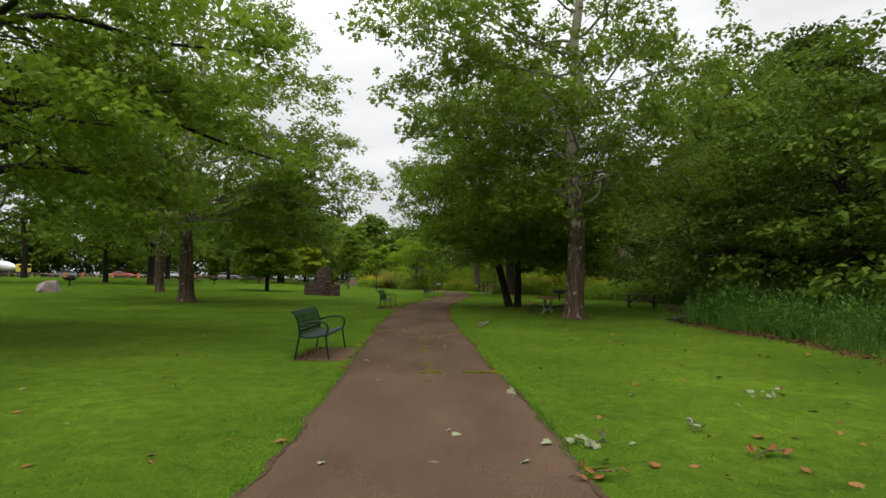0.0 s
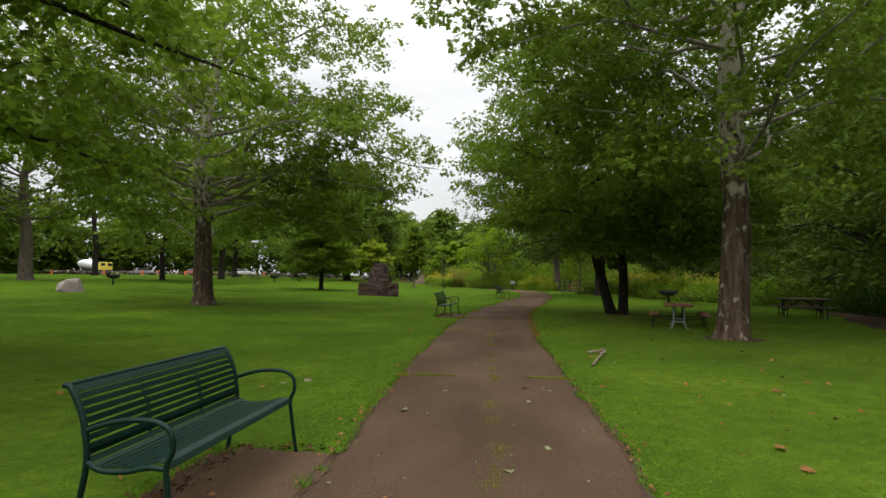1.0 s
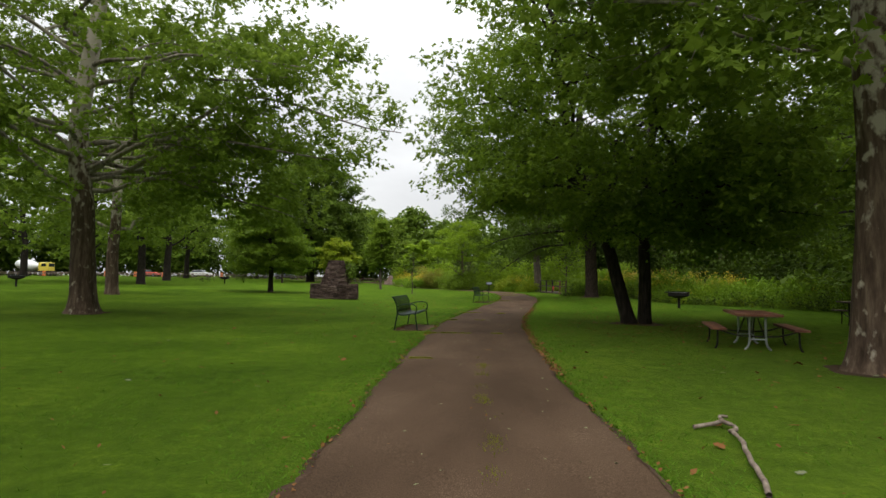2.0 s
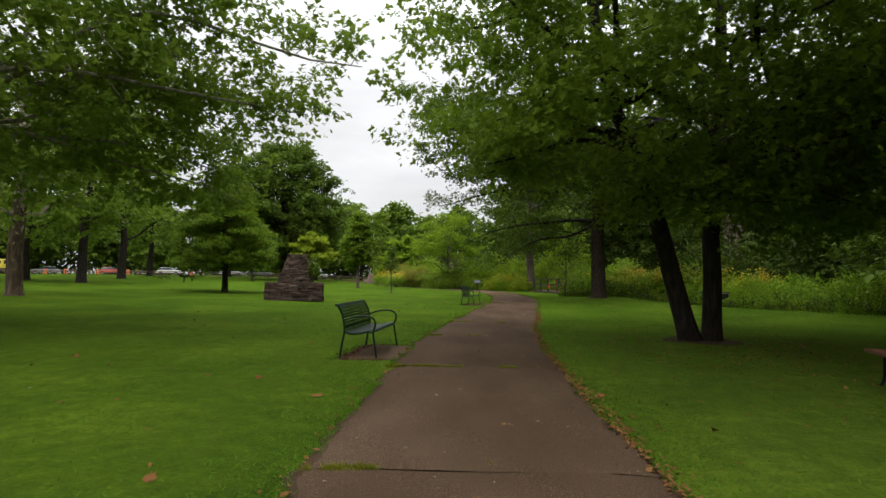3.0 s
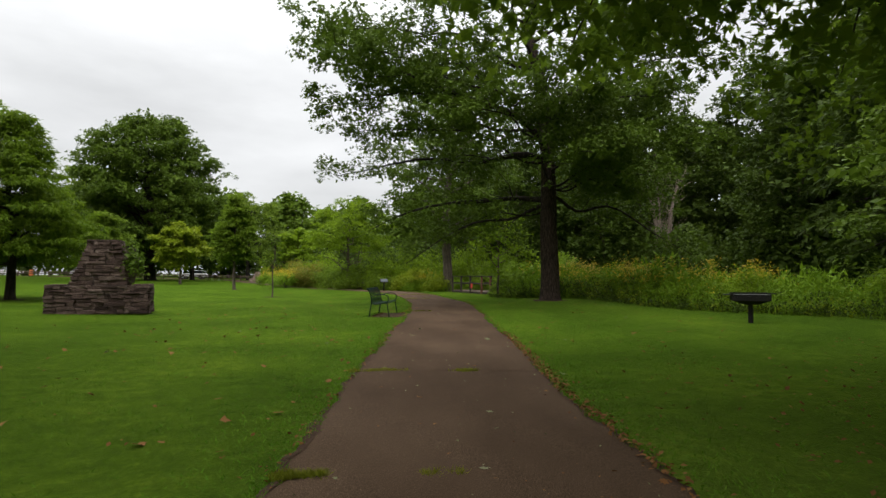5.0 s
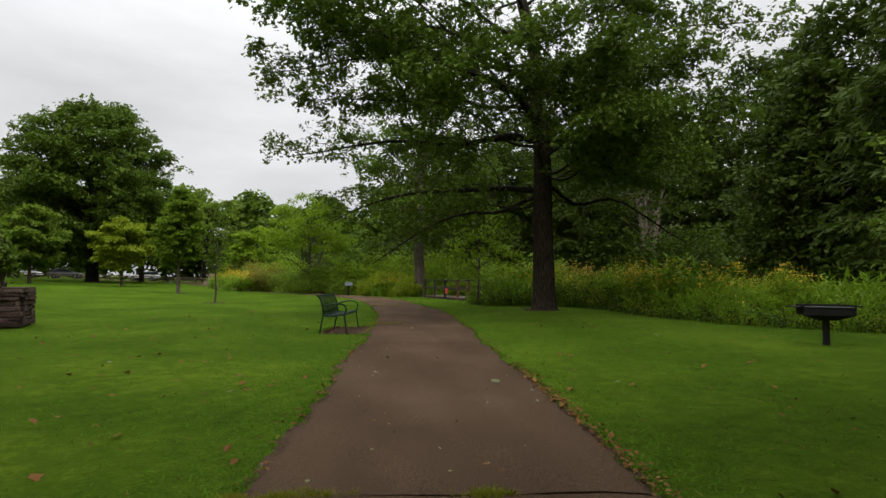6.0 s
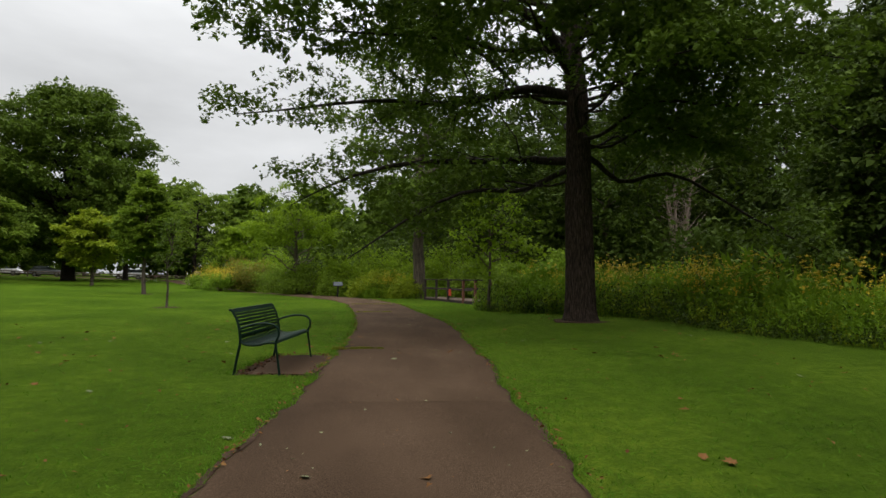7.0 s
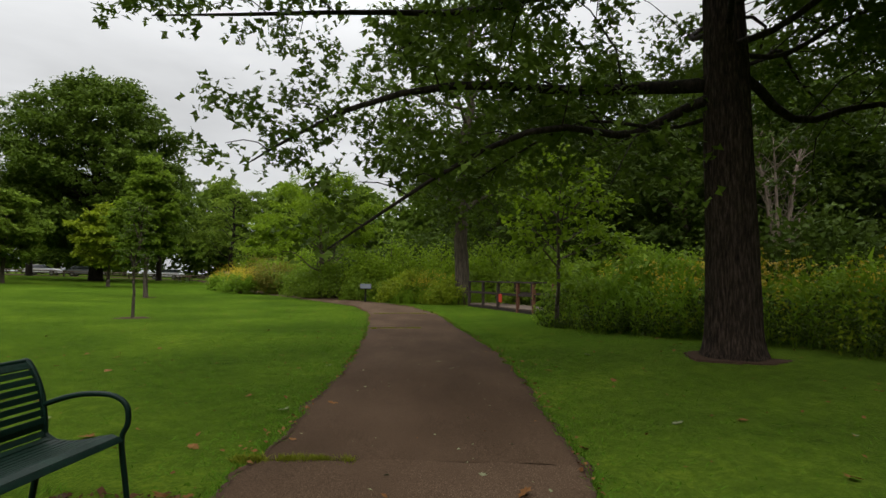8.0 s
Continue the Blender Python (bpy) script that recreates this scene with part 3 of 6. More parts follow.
            e = b + side * sgn * sl * rng.uniform(0.35, 1.1) + d * sl * rng.uniform(0.1, 0.8) + np.array((0, 0, rng.normal(0.06, 0.3) * sl - droop * sl))
            strands.append((spline([b, (b + e) / 2 + rng.normal(0, 0.07 * sl, 3) + (0, 0, 0.08 * sl), e], 4 if limb_parts else 3), np.linspace(max(0.3 * lr * (1.1 - s), 0.012), 0.006, 4 if limb_parts else 3)))
            cl_centres.append(e)
            cl_parent.append((b + e) / 2)
        cl_centres += [pts[12], pts[11]]
        cl_parent += [pts[11], pts[9]]
        if limb_parts:
            lv, lf = tubes(strands[:1], 8)
            arrays("limb", lv, lf, limb_bark or bark, root, smooth=True)
            strands_all += strands[1:]
        else:
            strands_all += strands
    if strands_all:
        lv, lf = tubes(strands_all, 4 if limb_parts else 3)
        tagged(arrays("branchwork", lv, lf, limb_bark or bark, root), kind="stuff")
    # sprays between the limbs, mostly near the outside of the crown
    n_fill = int(len(cl_centres) * fill)
    if n_fill:
        hh = rng.uniform(0.02, 0.99, n_fill)
        rr = crown_r * np.interp(hh, px, pr) * rng.uniform(0.25, 0.98, n_fill) ** 0.6
        aa = rng.uniform(0, 2 * np.pi, n_fill)
        f = np.stack((rr * np.cos(aa) + crown_shift[0] + lean[0] * hh, rr * np.sin(aa) + crown_shift[1] + lean[1] * hh, crown_base + hh * span - droop * rr), axis=1)
        cl_centres += list(f)
        cl_parent += list(f * (0.9, 0.9, 1))
    cc, cp = np.array(cl_centres), np.array(cl_parent)
    # leaves sit in tufts, the tufts in low domes round the outer part of each branch
    nt = 7
    nl = max(per // nt, 3)
    ti = np.repeat(np.arange(len(cc)), nt)
    along = rng.uniform(0.5, 1.06, len(ti))[:, None]
    ta, tu = rng.uniform(0, 2 * np.pi, len(ti)), rng.uniform(-0.3, 1.0, len(ti))
    tr = clump * (rng.uniform(0.7, 1.3, len(cc))[ti]) * rng.uniform(0.2, 1.0, len(ti)) ** 0.6
    level = np.sqrt(1 - tu * tu)
    off = np.stack((tr * level * np.cos(ta), tr * level * np.sin(ta), tr * tu * flat - 0.12 * tr * level), axis=1)
    tc = cp[ti] * (1 - along) + cc[ti] * along + off
    li = np.repeat(np.arange(len(tc)), nl)
    g = rng.normal(0, 1, (len(li), 3))
    g /= np.linalg.norm(g, axis=1)[:, None]
    rad_t = (tuft * clump * rng.uniform(0.55, 1.3, len(tc)))[li] * rng.random(len(li)) ** 0.45
    places = tc[li] + g * rad_t[:, None] * (1, 1, 0.3 + 0.5 * flat)
    outward = places - cp[ti][li] * 0.6 - cc[ti][li] * 0.4
    keep = places[:, 2] > 0.35 * min(crown_base, 2.0)
    places, outward = places[keep], outward[keep]
    # nothing hangs into the headroom of the path
    o_, w_ = path_offset(places[:, 0] + x, places[:, 1] + y)
    clear = ~((np.abs(o_) < headroom[0]) & (places[:, 2] < headroom[1]))
    places, outward = places[clear], outward[clear]
    lv, lf = leaf_arrays(places, size * (1 + broad * smoothstep(5.5, 8.0, places[:, 2])) * rng.uniform(0.6, 1.3, len(places)), rng, shape, tilt=0.5, away=outward)
    tagged(arrays("crown", lv, lf, leaf, root), kind="stuff")
    tagged(root, label, category, group)
    return root


tree("sycamore_tree", 5.38, 23.5, 20.0, 0.4, 7.0, 3.4, 11, M_LSYC, M_SYC, M_SYCLIMB, "round", 26, 12, 84, 0.195, 1.0, 0.16, 0.1, LEAF_OAK,
     label="tall sycamore with mottled flaking bark and pale upper trunk", category="sycamore tree", foot_flare=0.08, flat=0.75, top=0.95, fill=0.3, limb_r=0.1, tuft=0.36,
     extra=[(0, 8.4, 182, 10.0, 7.6), (0, 10.5, 200, 13.0, 8.6), (0, 11.0, 165, 14.0, 8.0), (0, 9.6, 222, 11.0, 7.6), (0, 7.4, 196, 7.6, 6.6), (0, 9.2, 207, 10.8, 8.8), (0, 5.4, 15, 6.0, 6.5), (0, 5.2, 150, 5.6, 4.2, 0.7)])
tree("sycamore_tree", -14.08, 31.64, 20.0, 0.42, 8.6, 3.3, 23, M_LSYC, M_SYC, M_SYCLIMB, "round", 26, 12, 112, 0.19, 1.1, 0.16, 0.1, LEAF_OAK,
     label="large sycamore with brown lower trunk and pale limbs", category="sycamore tree", foot_flare=0.3, flat=0.7, top=0.95, fill=0.5, limb_r=0.13, tuft=0.36,
     extra=[(0, 4.6, 35, 7.6, 9.3), (0, 5.2, -20, 7.8, 9.2), (0, 5.6, 5, 7.2, 10.6), (0, 4.8, 9, 6.1, 9.2), (0, 7.5, 14, 10.0, 9.0), (0, 4.4, 60, 6.6, 8.5), (0, 6.0, 185, 8.2, 8.5), (0, 7.5, 222, 10.0, 8.5), (0, 9.0, 150, 12.0, 8.0), (0, 5.2, 246, 7.2, 8.0), (0, 8.6, 195, 12.0, 8.0), (0, 4.4, 38, 4.9, 7.6), (0, 4.2, 27, 4.2, 7.0), (0, 5.0, 46, 5.9, 8.0)])
tree("maple_tree", 4.0, 32.4, 13.6, 0.245, 6.7, 2.6, 37, M_LMAPLE, M_BARK, None, "round", 27, 10, 119, 0.155, 1.05, 0.2, 0.1, LEAF_OAK, stems=2,
     stem_dirs=[(182, 0.24), (8, 0.03)], label="dense dark maple with two stems parting at the foot", category="maple tree", flat=0.7, fill=0.5, crown_shift=(-0.2, -0.9),
     tuft=0.42, extra=[(1, 3.4, 5, 4.8, 6.2), (1, 3.8, 45, 5.2, 6.4), (1, 3.6, -35, 4.6, 5.6), (1, 4.6, 20, 6.6, 6.2), (1, 4.0, 330, 6.0, 5.0), (1, 5.5, 300, 8.0, 4.6), (1, 6.5, 265, 9.0, 4.6), (0, 4.2, 190, 4.0, 4.0), (0, 5.0, 215, 4.8, 3.8), (0, 4.6, 160, 4.2, 4.2),
                        (1, 3.2, -20, 3.6, 4.6), (1, 4.2, -62, 5.0, 4.6), (1, 5.0, -12, 6.0, 5.4), (1, 3.0, 12, 2.8, 5.0), (1, 3.8, -80, 4.6, 3.6),
                        (1, 4.6, -40, 5.6, 3.4), (1, 5.2, -70, 6.4, 3.8), (1, 4.4, 0, 5.0, 3.4),
                        (0, 3.2, 205, 2.8, 1.5, 0.5), (0, 3.5, 270, 2.7, 2.0, 0.5), (1, 3.4, -90, 2.8, 2.4, 0.5), (1, 3.2, -40, 2.6, 3.3, 0.5), (1, 3.3, 20, 2.7, 3.6, 0.5), (0, 4.2, 300, 3.6, 2.4, 0.5)])
tree("oak_tree", 6.0, 52.5, 21.0, 0.44, 8.5, 7.6, 41, M_LOAK, M_OAKBARK, M_BARK, "spread", 18, 13, 154, 0.15, 0.98, 0.14, 0.06, LEAF_OAK,
     label="spreading oak with a ridged dark trunk beside the path", category="oak tree", flat=0.75, fill=0.07, limb_r=0.12, crown_shift=(-1.1, -1.0), tuft=0.42, ridges=34, headroom=(1.0, 2.6), broad=0.2,
     extra=[(0, 6.3, 169, 5.9, 8.4, 1.8), (0, 4.5, 164, 3.5, 7.0, 1.7), (0, 4.25, 176, 1.9, 5.2, 1.2), (0, 4.0, 140, 3.0, 4.2, 0.5),
            (0, 4.6, -12, 2.3, 6.6, 1.1), (0, 5.2, 30, 4.6, 6.0, 0.6), (0, 6.9, 186, 10.2, 8.8, 2.1), (0, 7.8, 16, 13.5, 6.0, 2.1), (0, 8.3, 4, 8.0, 6.2, 1.3), (0, 7.4, 172, 8.8, 9.2, 1.0),
            (0, 8.2, 205, 9.6, 8.6, 0.8), (0, 7.2, -40, 8.0, 5.6, 0.8), (0, 6.6, 225, 7.4, 5.4, 0.7), (0, 7.0, 262, 8.0, 5.2, 0.8), (0, 6.2, 130, 6.8, 7.0, 0.8), (0, 5.6, 60, 6.2, 7.0, 0.7),
            (0, 8.8, 178, 11.8, 9.0, 0.9), (0, 9.2, 160, 11.0, 8.6, 0.8), (0, 6.1, 182, 7.3, 7.6, 0.7),
            (0, 5.0, -48, 5.0, 5.2, 0.8), (0, 5.6, -62, 6.0, 5.0, 0.7), (0, 6.2, -30, 6.4, 6.4, 0.7), (0, 7.0, -75, 7.8, 5.0, 0.7), (0, 7.8, -20, 8.8, 5.4, 0.8), (0, 5.4, -78, 5.6, 4.6, 0.7), (0, 4.9, -22, 4.6, 4.6, 0.6), (0, 6.0, -52, 6.4, 4.6, 0.7)])
tree("broadleaf_tree", -11.2, 12.6, 15.0, 0.4, 7.4, 3.0, 51, M_LMAPLE, M_BARK, None, "spread", 26, 13, 112, 0.175, 1.2, 0.14, 0.14, LEAF_KITE,
     label="dark broadleaf tree with low hanging branches", category="tree", flat=0.6, extra=[(0, 5.0, 35, 6.0, 8.2), (0, 6.0, 60, 7.5, 8.0), (0, 6.2, 15, 8.0, 7.5)])
tree("broadleaf_tree", 4.0, 72.8, 20.0, 0.42, 6.2, 3.6, 61, M_LWOOD, M_BARK2, None, "oval", 20, 14, 75, 0.24, 1.0, 0.15, 0.08, LEAF_KITE,
     label="tall grey-trunked tree beside the wooden footbridge", category="tree", flat=0.7)
tree("cypress_tree", -17.3, 55.0, 8.2, 0.2, 3.35, 1.3, 71, M_LCYP, M_BARK, None, "cone", 30, 13, 96, 0.25, 0.65, 0.05, 0.03, NEEDLE_TRI,
     label="young feathery bald cypress on the open lawn", category="cypress tree", flat=0.35, fill=0.6)
tree("sycamore_tree", -22.0, 44.0, 18.0, 0.36, 6.8, 3.0, 83, M_LSYC, M_SYC, M_SYCLIMB, "round", 20, 13, 70, 0.24, 1.0, 0.16, 0.1, LEAF_KITE,
     label="sycamore with a slim brown trunk behind its neighbour", category="sycamore tree", flat=0.65)
# young trees and saplings on the far lawn
tree("ball_tree", -22.2, 90.0, 6.6, 0.13, 2.7, 1.6, 91, M_LYELLOW, M_BARK2, None, "round", 14, 10, 60, 0.3, 0.6, 0.2, 0.0, LEAF_KITE, label="small round tree with yellow-green leaves", category="tree", limb_parts=False)
tree("young_tree", -13.2, 76.0, 7.9, 0.12, 1.6, 1.5, 92, M_LMAPLE, M_BARK2, None, "oval", 18, 10, 84, 0.2, 0.45, 0.25, 0.0, LEAF_KITE, label="slender young tree with upright green crown", category="tree", limb_parts=False)
tree("sapling", -7.6, 62.3, 3.8, 0.03, 0.42, 1.2, 93, M_LOAK, M_BARK2, None, "oval", 9, 4, 21, 0.1, 0.18, 0.3, 0.0, LEAF_KITE, label="thin newly planted sapling in a mulch ring", category="sapling", limb_parts=False)
tree("broadleaf_tree", -31.5, 106.0, 21.5, 0.75, 10.6, 2.0, 94, M_LOAK, M_BARK, None, "round", 34, 15, 98, 0.38, 1.35, 0.2, 0.05, LEAF_TRI, label="huge dark round-crowned tree across the lawn", category="tree", limb_parts=False, flat=0.7, fill=0.9, tuft=0.42)
far_syc = tree("sycamore_tree", -41.0, 80.0, 19.0, 0.48, 8.5, 4.0, 95, M_LSYC, M_BARK, None, "round", 18, 11, 42, 0.43, 1.1, 0.2, 0.05, LEAF_KITE, label="broad tree with a thick brown trunk far on the lawn", category="tree", limb_parts=False)
tree("broadleaf_tree", -39.0, 64.5, 14.0, 0.3, 6.5, 2.6, 96, M_LMAPLE, M_BARK, None, "spread", 16, 11, 55, 0.32, 0.95, 0.2, 0.05, LEAF_KITE, label="low-crowned dark-trunked tree near the road", category="tree", limb_parts=False)
tree("broadleaf_tree", -42.0, 50.5, 17.0, 0.62, 8.0, 3.6, 97, M_LWOOD, M_BARK2, None, "round", 18, 12, 60, 0.32, 1.0, 0.2, 0.05, LEAF_KITE, label="thick-trunked tree on the far side of the lawn", category="tree", limb_parts=False)
tree("young_tree", 5.2, 59.6, 5.2, 0.05, 2.0, 1.4, 98, M_LBRIGHT, M_BARK2, None, "spread", 12, 8, 24, 0.17, 0.45, 0.25, 0.02, LEAF_KITE, label="thin-stemmed young maple at the meadow edge", category="tree", limb_parts=False)
tree("willow_tree", -4.2, 79.5, 8.3, 0.16, 4.0, 0.7, 99, M_LBRIGHT, M_BARK2, None, "round", 18, 11, 60, 0.3, 0.7, 0.25, 0.02, LEAF_SPRAY, label="feathery light green tree above the shrubs", category="tree", limb_parts=False)
tree("young_tree", -12.5, 104.5, 7.5, 0.16, 3.6, 1.0, 100, M_LBRIGHT, M_BARK2, None, "round", 14, 10, 45, 0.36, 0.7, 0.25, 0.0, LEAF_KITE, label="rounded light green tree behind the lawn", category="tree", limb_parts=False)
tree("young_tree", -30.1, 90.0, 7.2, 0.14, 2.6, 1.2, 101, M_LSYC, M_BARK2, None, "round", 16, 10, 63, 0.3, 0.6, 0.2, 0.0, LEAF_KITE, label="small rounded green tree on the far lawn", category="tree", limb_parts=False)


# ---- the wood: a few grown trees, repeated with other turns and sizes ----
def stand(kind, spots, group):
    for x, y, s, a in spots:
        copy_thing(kind, pose(x, y, float(gz(x, y)) - 0.05, 0, 0, a) @ Matrix.Scale(s, 4))["group"] = group


wood_a = tree("forest_tree", 16.5, 28.5, 13.0, 0.28, 5.8, 0.7, 111, M_LWOOD, M_BARK, None, "spread", 30, 11, 42, 0.25, 1.15, 0.1, 0.16, LEAF_KITE, label="dense woodland maple with branches sweeping to the ground", category="tree", group="woodland trees", limb_parts=False, fill=0.22, flat=0.22, tuft=0.4)
wood_b = tree("conifer_tree", 25.0, 40.0, 19.0, 0.35, 4.4, 0.8, 112, M_LDARK, M_BARK, None, "cone", 38, 9, 28, 0.52, 0.8, 0.0, 0.12, NEEDLE_TRI, label="dark green conifer at the edge of the wood", category="conifer", group="woodland trees", limb_parts=False, flat=0.3, fill=0.8)
wood_c = tree("forest_tree", 30.0, 60.0, 20.0, 0.35, 6.6, 1.4, 113, M_LDARK, M_BARK2, None, "round", 24, 10, 42, 0.43, 1.5, 0.2, 0.06, LEAF_TRI, label="tall dark broadleaf tree in the wood", category="tree", group="woodland trees", limb_parts=False, fill=0.9, flat=0.75)
wood_d = tree("forest_tree", -20.0, 150.0, 18.0, 0.35, 7.0, 0.8, 114, M_LWOOD, M_BARK2, None, "round", 16, 8, 21, 1.15, 2.0, 0.2, 0.04, LEAF_TRI, label="far broadleaf tree in the woodland belt", category="tree", group="woodland trees", limb_parts=False, fill=0.9, flat=0.8)
stand(far_syc, [(-33.0, 63.0, 0.85, 80), (-30.0, 118.0, 0.8, 250), (-62.0, 82.0, 1.0, 310), (-50.0, 100.0, 0.95, 30), (-47.0, 120.0, 0.9, 200), (-24.0, 128.0, 0.8, 120)], "lawn trees")
stand(wood_a, [(14.5, 21.0, 0.82, 70), (17.5, 15.5, 1.12, 160), (18.0, 37.0, 1.4, 220), (21.5, 46.5, 0.95, 300)], "woodland trees")
stand(wood_b, [(19.5, 20.5, 0.75, 40), (25.5, 53.0, 1.2, 120), (30.5, 66.0, 1.03, 200), (34.5, 72.0, 1.1, 10), (22.5, 33.0, 0.8, 260)], "woodland trees")
stand(wood_c, [(26.0, 25.0, 0.9, 50), (28.5, 44.0, 1.05, 140), (36.0, 57.0, 1.25, 250), (37.0, 80.0, 1.12, 10), (27.0, 84.0, 1.0, 190), (17.0, 88.0, 0.95, 80),
               (9.0, 93.0, 0.85, 320), (22.0, 10.0, 1.0, 215), (12.5, 84.0, 0.7, 20), (28.0, 8.0, 1.0, 75), (27.0, 63.0, 0.72, 100), (19.5, 79.0, 0.74, 170)], "woodland trees")
stand(wood_d, [(-5, 133, 0.85, 30), (6, 122, 0.9, 60), (15, 112, 0.95, 110), (-33, 150, 1.0, 170), (-46, 143, 0.95, 250), (-60, 148, 1.05, 310), (-74, 142, 0.9, 20), (-88, 146, 1.0, 95),
               (-102, 140, 1.05, 200), (-112, 128, 0.95, 280), (-104, 108, 0.9, 15), (-96, 92, 1.0, 130), (-88, 76, 1.0, 200), (-80, 60, 1.0, 330), (-68, 48, 0.9, 75), (-60, 38, 0.95, 110),
               (-12, 142, 0.8, 260), (26, 100, 1.0, 290), (38, 94, 1.1, 45)], "woodland trees")


def dead_tree(x, y):
    rng = np.random.default_rng(7)
    root = empty("dead_tree", pose(x, y, 0) @ Matrix.Scale(1.3, 4))
    strands = []
    for k in range(9):
        a = rng.uniform(0, 2 * math.pi)
        h = rng.uniform(5.0, 8.2)
        top_p = np.array((math.cos(a) * h * 0.16, math.sin(a) * h * 0.16, h))
        pts = spline([(0.1 * math.cos(a), 0.1 * math.sin(a), 0), top_p * (0.35, 0.35, 0.4), top_p * (0.6, 0.6, 0.75), top_p], 8)
        strands.append((pts, np.linspace(0.13, 0.015, 8)))
    tv, tf = tubes(strands, 7)
    arrays("trunk", tv, tf, M_DEADWOOD, root, smooth=True)
    twigs = []
    for pts, _ in strands:
        for c in range(16):
            b = pts[rng.integers(2, 8)]
            e = b + np.array((rng.normal(0, 0.7), rng.normal(0, 0.7), rng.uniform(0.4, 1.8)))
            twigs.append((spline([b, (b + e) / 2 + rng.normal(0, 0.1, 3), e], 4), np.linspace(0.025, 0.006, 4)))
    bv, bf = tubes(twigs, 4)
    tagged(arrays("twig_mass", bv, bf, M_DEADWOOD, root), kind="stuff")
    tagged(root, "bare pale dead tree with upright stems", "dead tree")


dead_tree(24.0, 76.5)


# ---- shrubs and meadow ----
def shrub(name, x, y, r, h, seed, leaf, label, n=6500, size=0.16, shape=LEAF_TRI, group="", bloom=None, base=None):
    rng = np.random.default_rng(seed)
    root = empty(name, pose(x, y, float(gz(x, y)) if base is None else base))
    stems, cl = [], []
    for k in range(26):
        a, u = rng.uniform(0, 2 * math.pi), rng.uniform(0.1, 1) ** 0.6
        e = np.array((math.cos(a) * r * u * 0.85, math.sin(a) * r * u * 0.85, h * rng.uniform(0.45, 0.95) * (1.1 - 0.45 * u)))
        stems.append((spline([(e[0] * 0.12, e[1] * 0.12, 0), e * (0.45, 0.45, 0.6), e], 5), np.linspace(0.03, 0.008, 5)))
        for q in range(4):
            cl.append(e * (1, 1, rng.uniform(0.4, 1.05)) + rng.normal(0, 0.1 * r, 3))
    sv, sf = tubes(stems, 4)
    tagged(arrays("stem_cluster", sv, sf, M_BARK2, root), kind="stuff")
    cl = np.array(cl)
    p = cl[rng.integers(0, len(cl), n)] + rng.normal(0, 0.15, (n, 3)) * (r, r, h * 0.55)
    p[:, 2] = np.abs(p[:, 2]) + 0.05
    if bloom:
        # the plumes stand along the tops of the stems
        tip = p[:, 2] > (0.62 + 0.14 * np.sin(p[:, 0] * 5 + p[:, 1] * 4)) * h
        bv, bf = leaf_arrays(p[tip], 0.5 * size * rng.uniform(0.6, 1.3, tip.sum()), rng, LEAF_KITE, tilt=0.9)
        tagged(arrays("blossom", bv, bf, bloom, root), "yellow blossom plumes", kind="stuff")
        p = p[~tip]
    lv, lf = leaf_arrays(p, size * rng.uniform(0.6, 1.3, len(p)), rng, shape, away=p)
    tagged(arrays("foliage", lv, lf, leaf, root), kind="stuff")
    return tagged(root, label, "shrub", group)


sh_a = shrub("shrub", 1.3, 74.5, 1.6, 1.9, 201, M_LYELLOW, "rounded yellow-green shrub at the path bend", group="shrubs by the path bend")
sh_b = shrub("shrub", -3.2, 79.0, 2.0, 2.0, 202, M_LMAPLE, "leafy mid-green shrub at the meadow edge", group="shrubs by the path bend")
sh_c = shrub("shrub", 0.2, 78.5, 2.6, 4.4, 203, M_LBRIGHT, "tall layered light green shrub", 9500, 0.18, group="shrubs by the path bend")
stand(shrub("goldenrod_clump", -10.6, 85.0, 1.5, 1.9, 206, M_MEADOW, "clump of yellow goldenrod in full bloom", 5500, 0.13, group="shrubs by the path bend", bloom=M_GOLD), [(-12.4, 88.5, 1.1, 100), (1.6, 73.6, 0.8, 50), (10.2, 52.5, 1.0, 190), (13.5, 50.0, 0.9, 30)], "shrubs by the path bend")
sh_d = shrub("shrub", -8.6, 86.5, 2.0, 3.2, 204, M_LOLIVE, "tawny olive shrub behind the flowers", group="shrubs by the path bend")
for kind, spots in ((sh_a, [(3.1, 73.0, 0.8, 40), (-9.8, 92.0, 1.1, 200), (9.5, 75.0, 1.2, 80)]),
                    (sh_b, [(-5.0, 82.0, 1.0, 60), (-7.2, 86.0, 1.0, 150), (-1.2, 76.6, 0.75, 250), (8.0, 71.5, 1.3, 10), (10.5, 68.0, 1.3, 90), (7.2, 62.0, 0.9, 200), (9.8, 60.5, 1.0, 310), (-11, 96, 1.2, 30)]),
                    (sh_c, [(9.8, 54.8, 0.5, 20), (12.8, 48.6, 0.45, 200), (8.4, 58.0, 0.55, 110), (15.5, 44.5, 0.5, 290), (17.0, 40.0, 0.45, 60), (3.4, 79.0, 0.95, 130), (6.8, 77.5, 1.0, 240), (-7.5, 90.5, 1.0, 30), (-15.5, 112, 1.2, 250)]),
                    (sh_d, [(-10.5, 98.0, 1.1, 70)])):
    stand(kind, spots, "shrubs by the path bend")

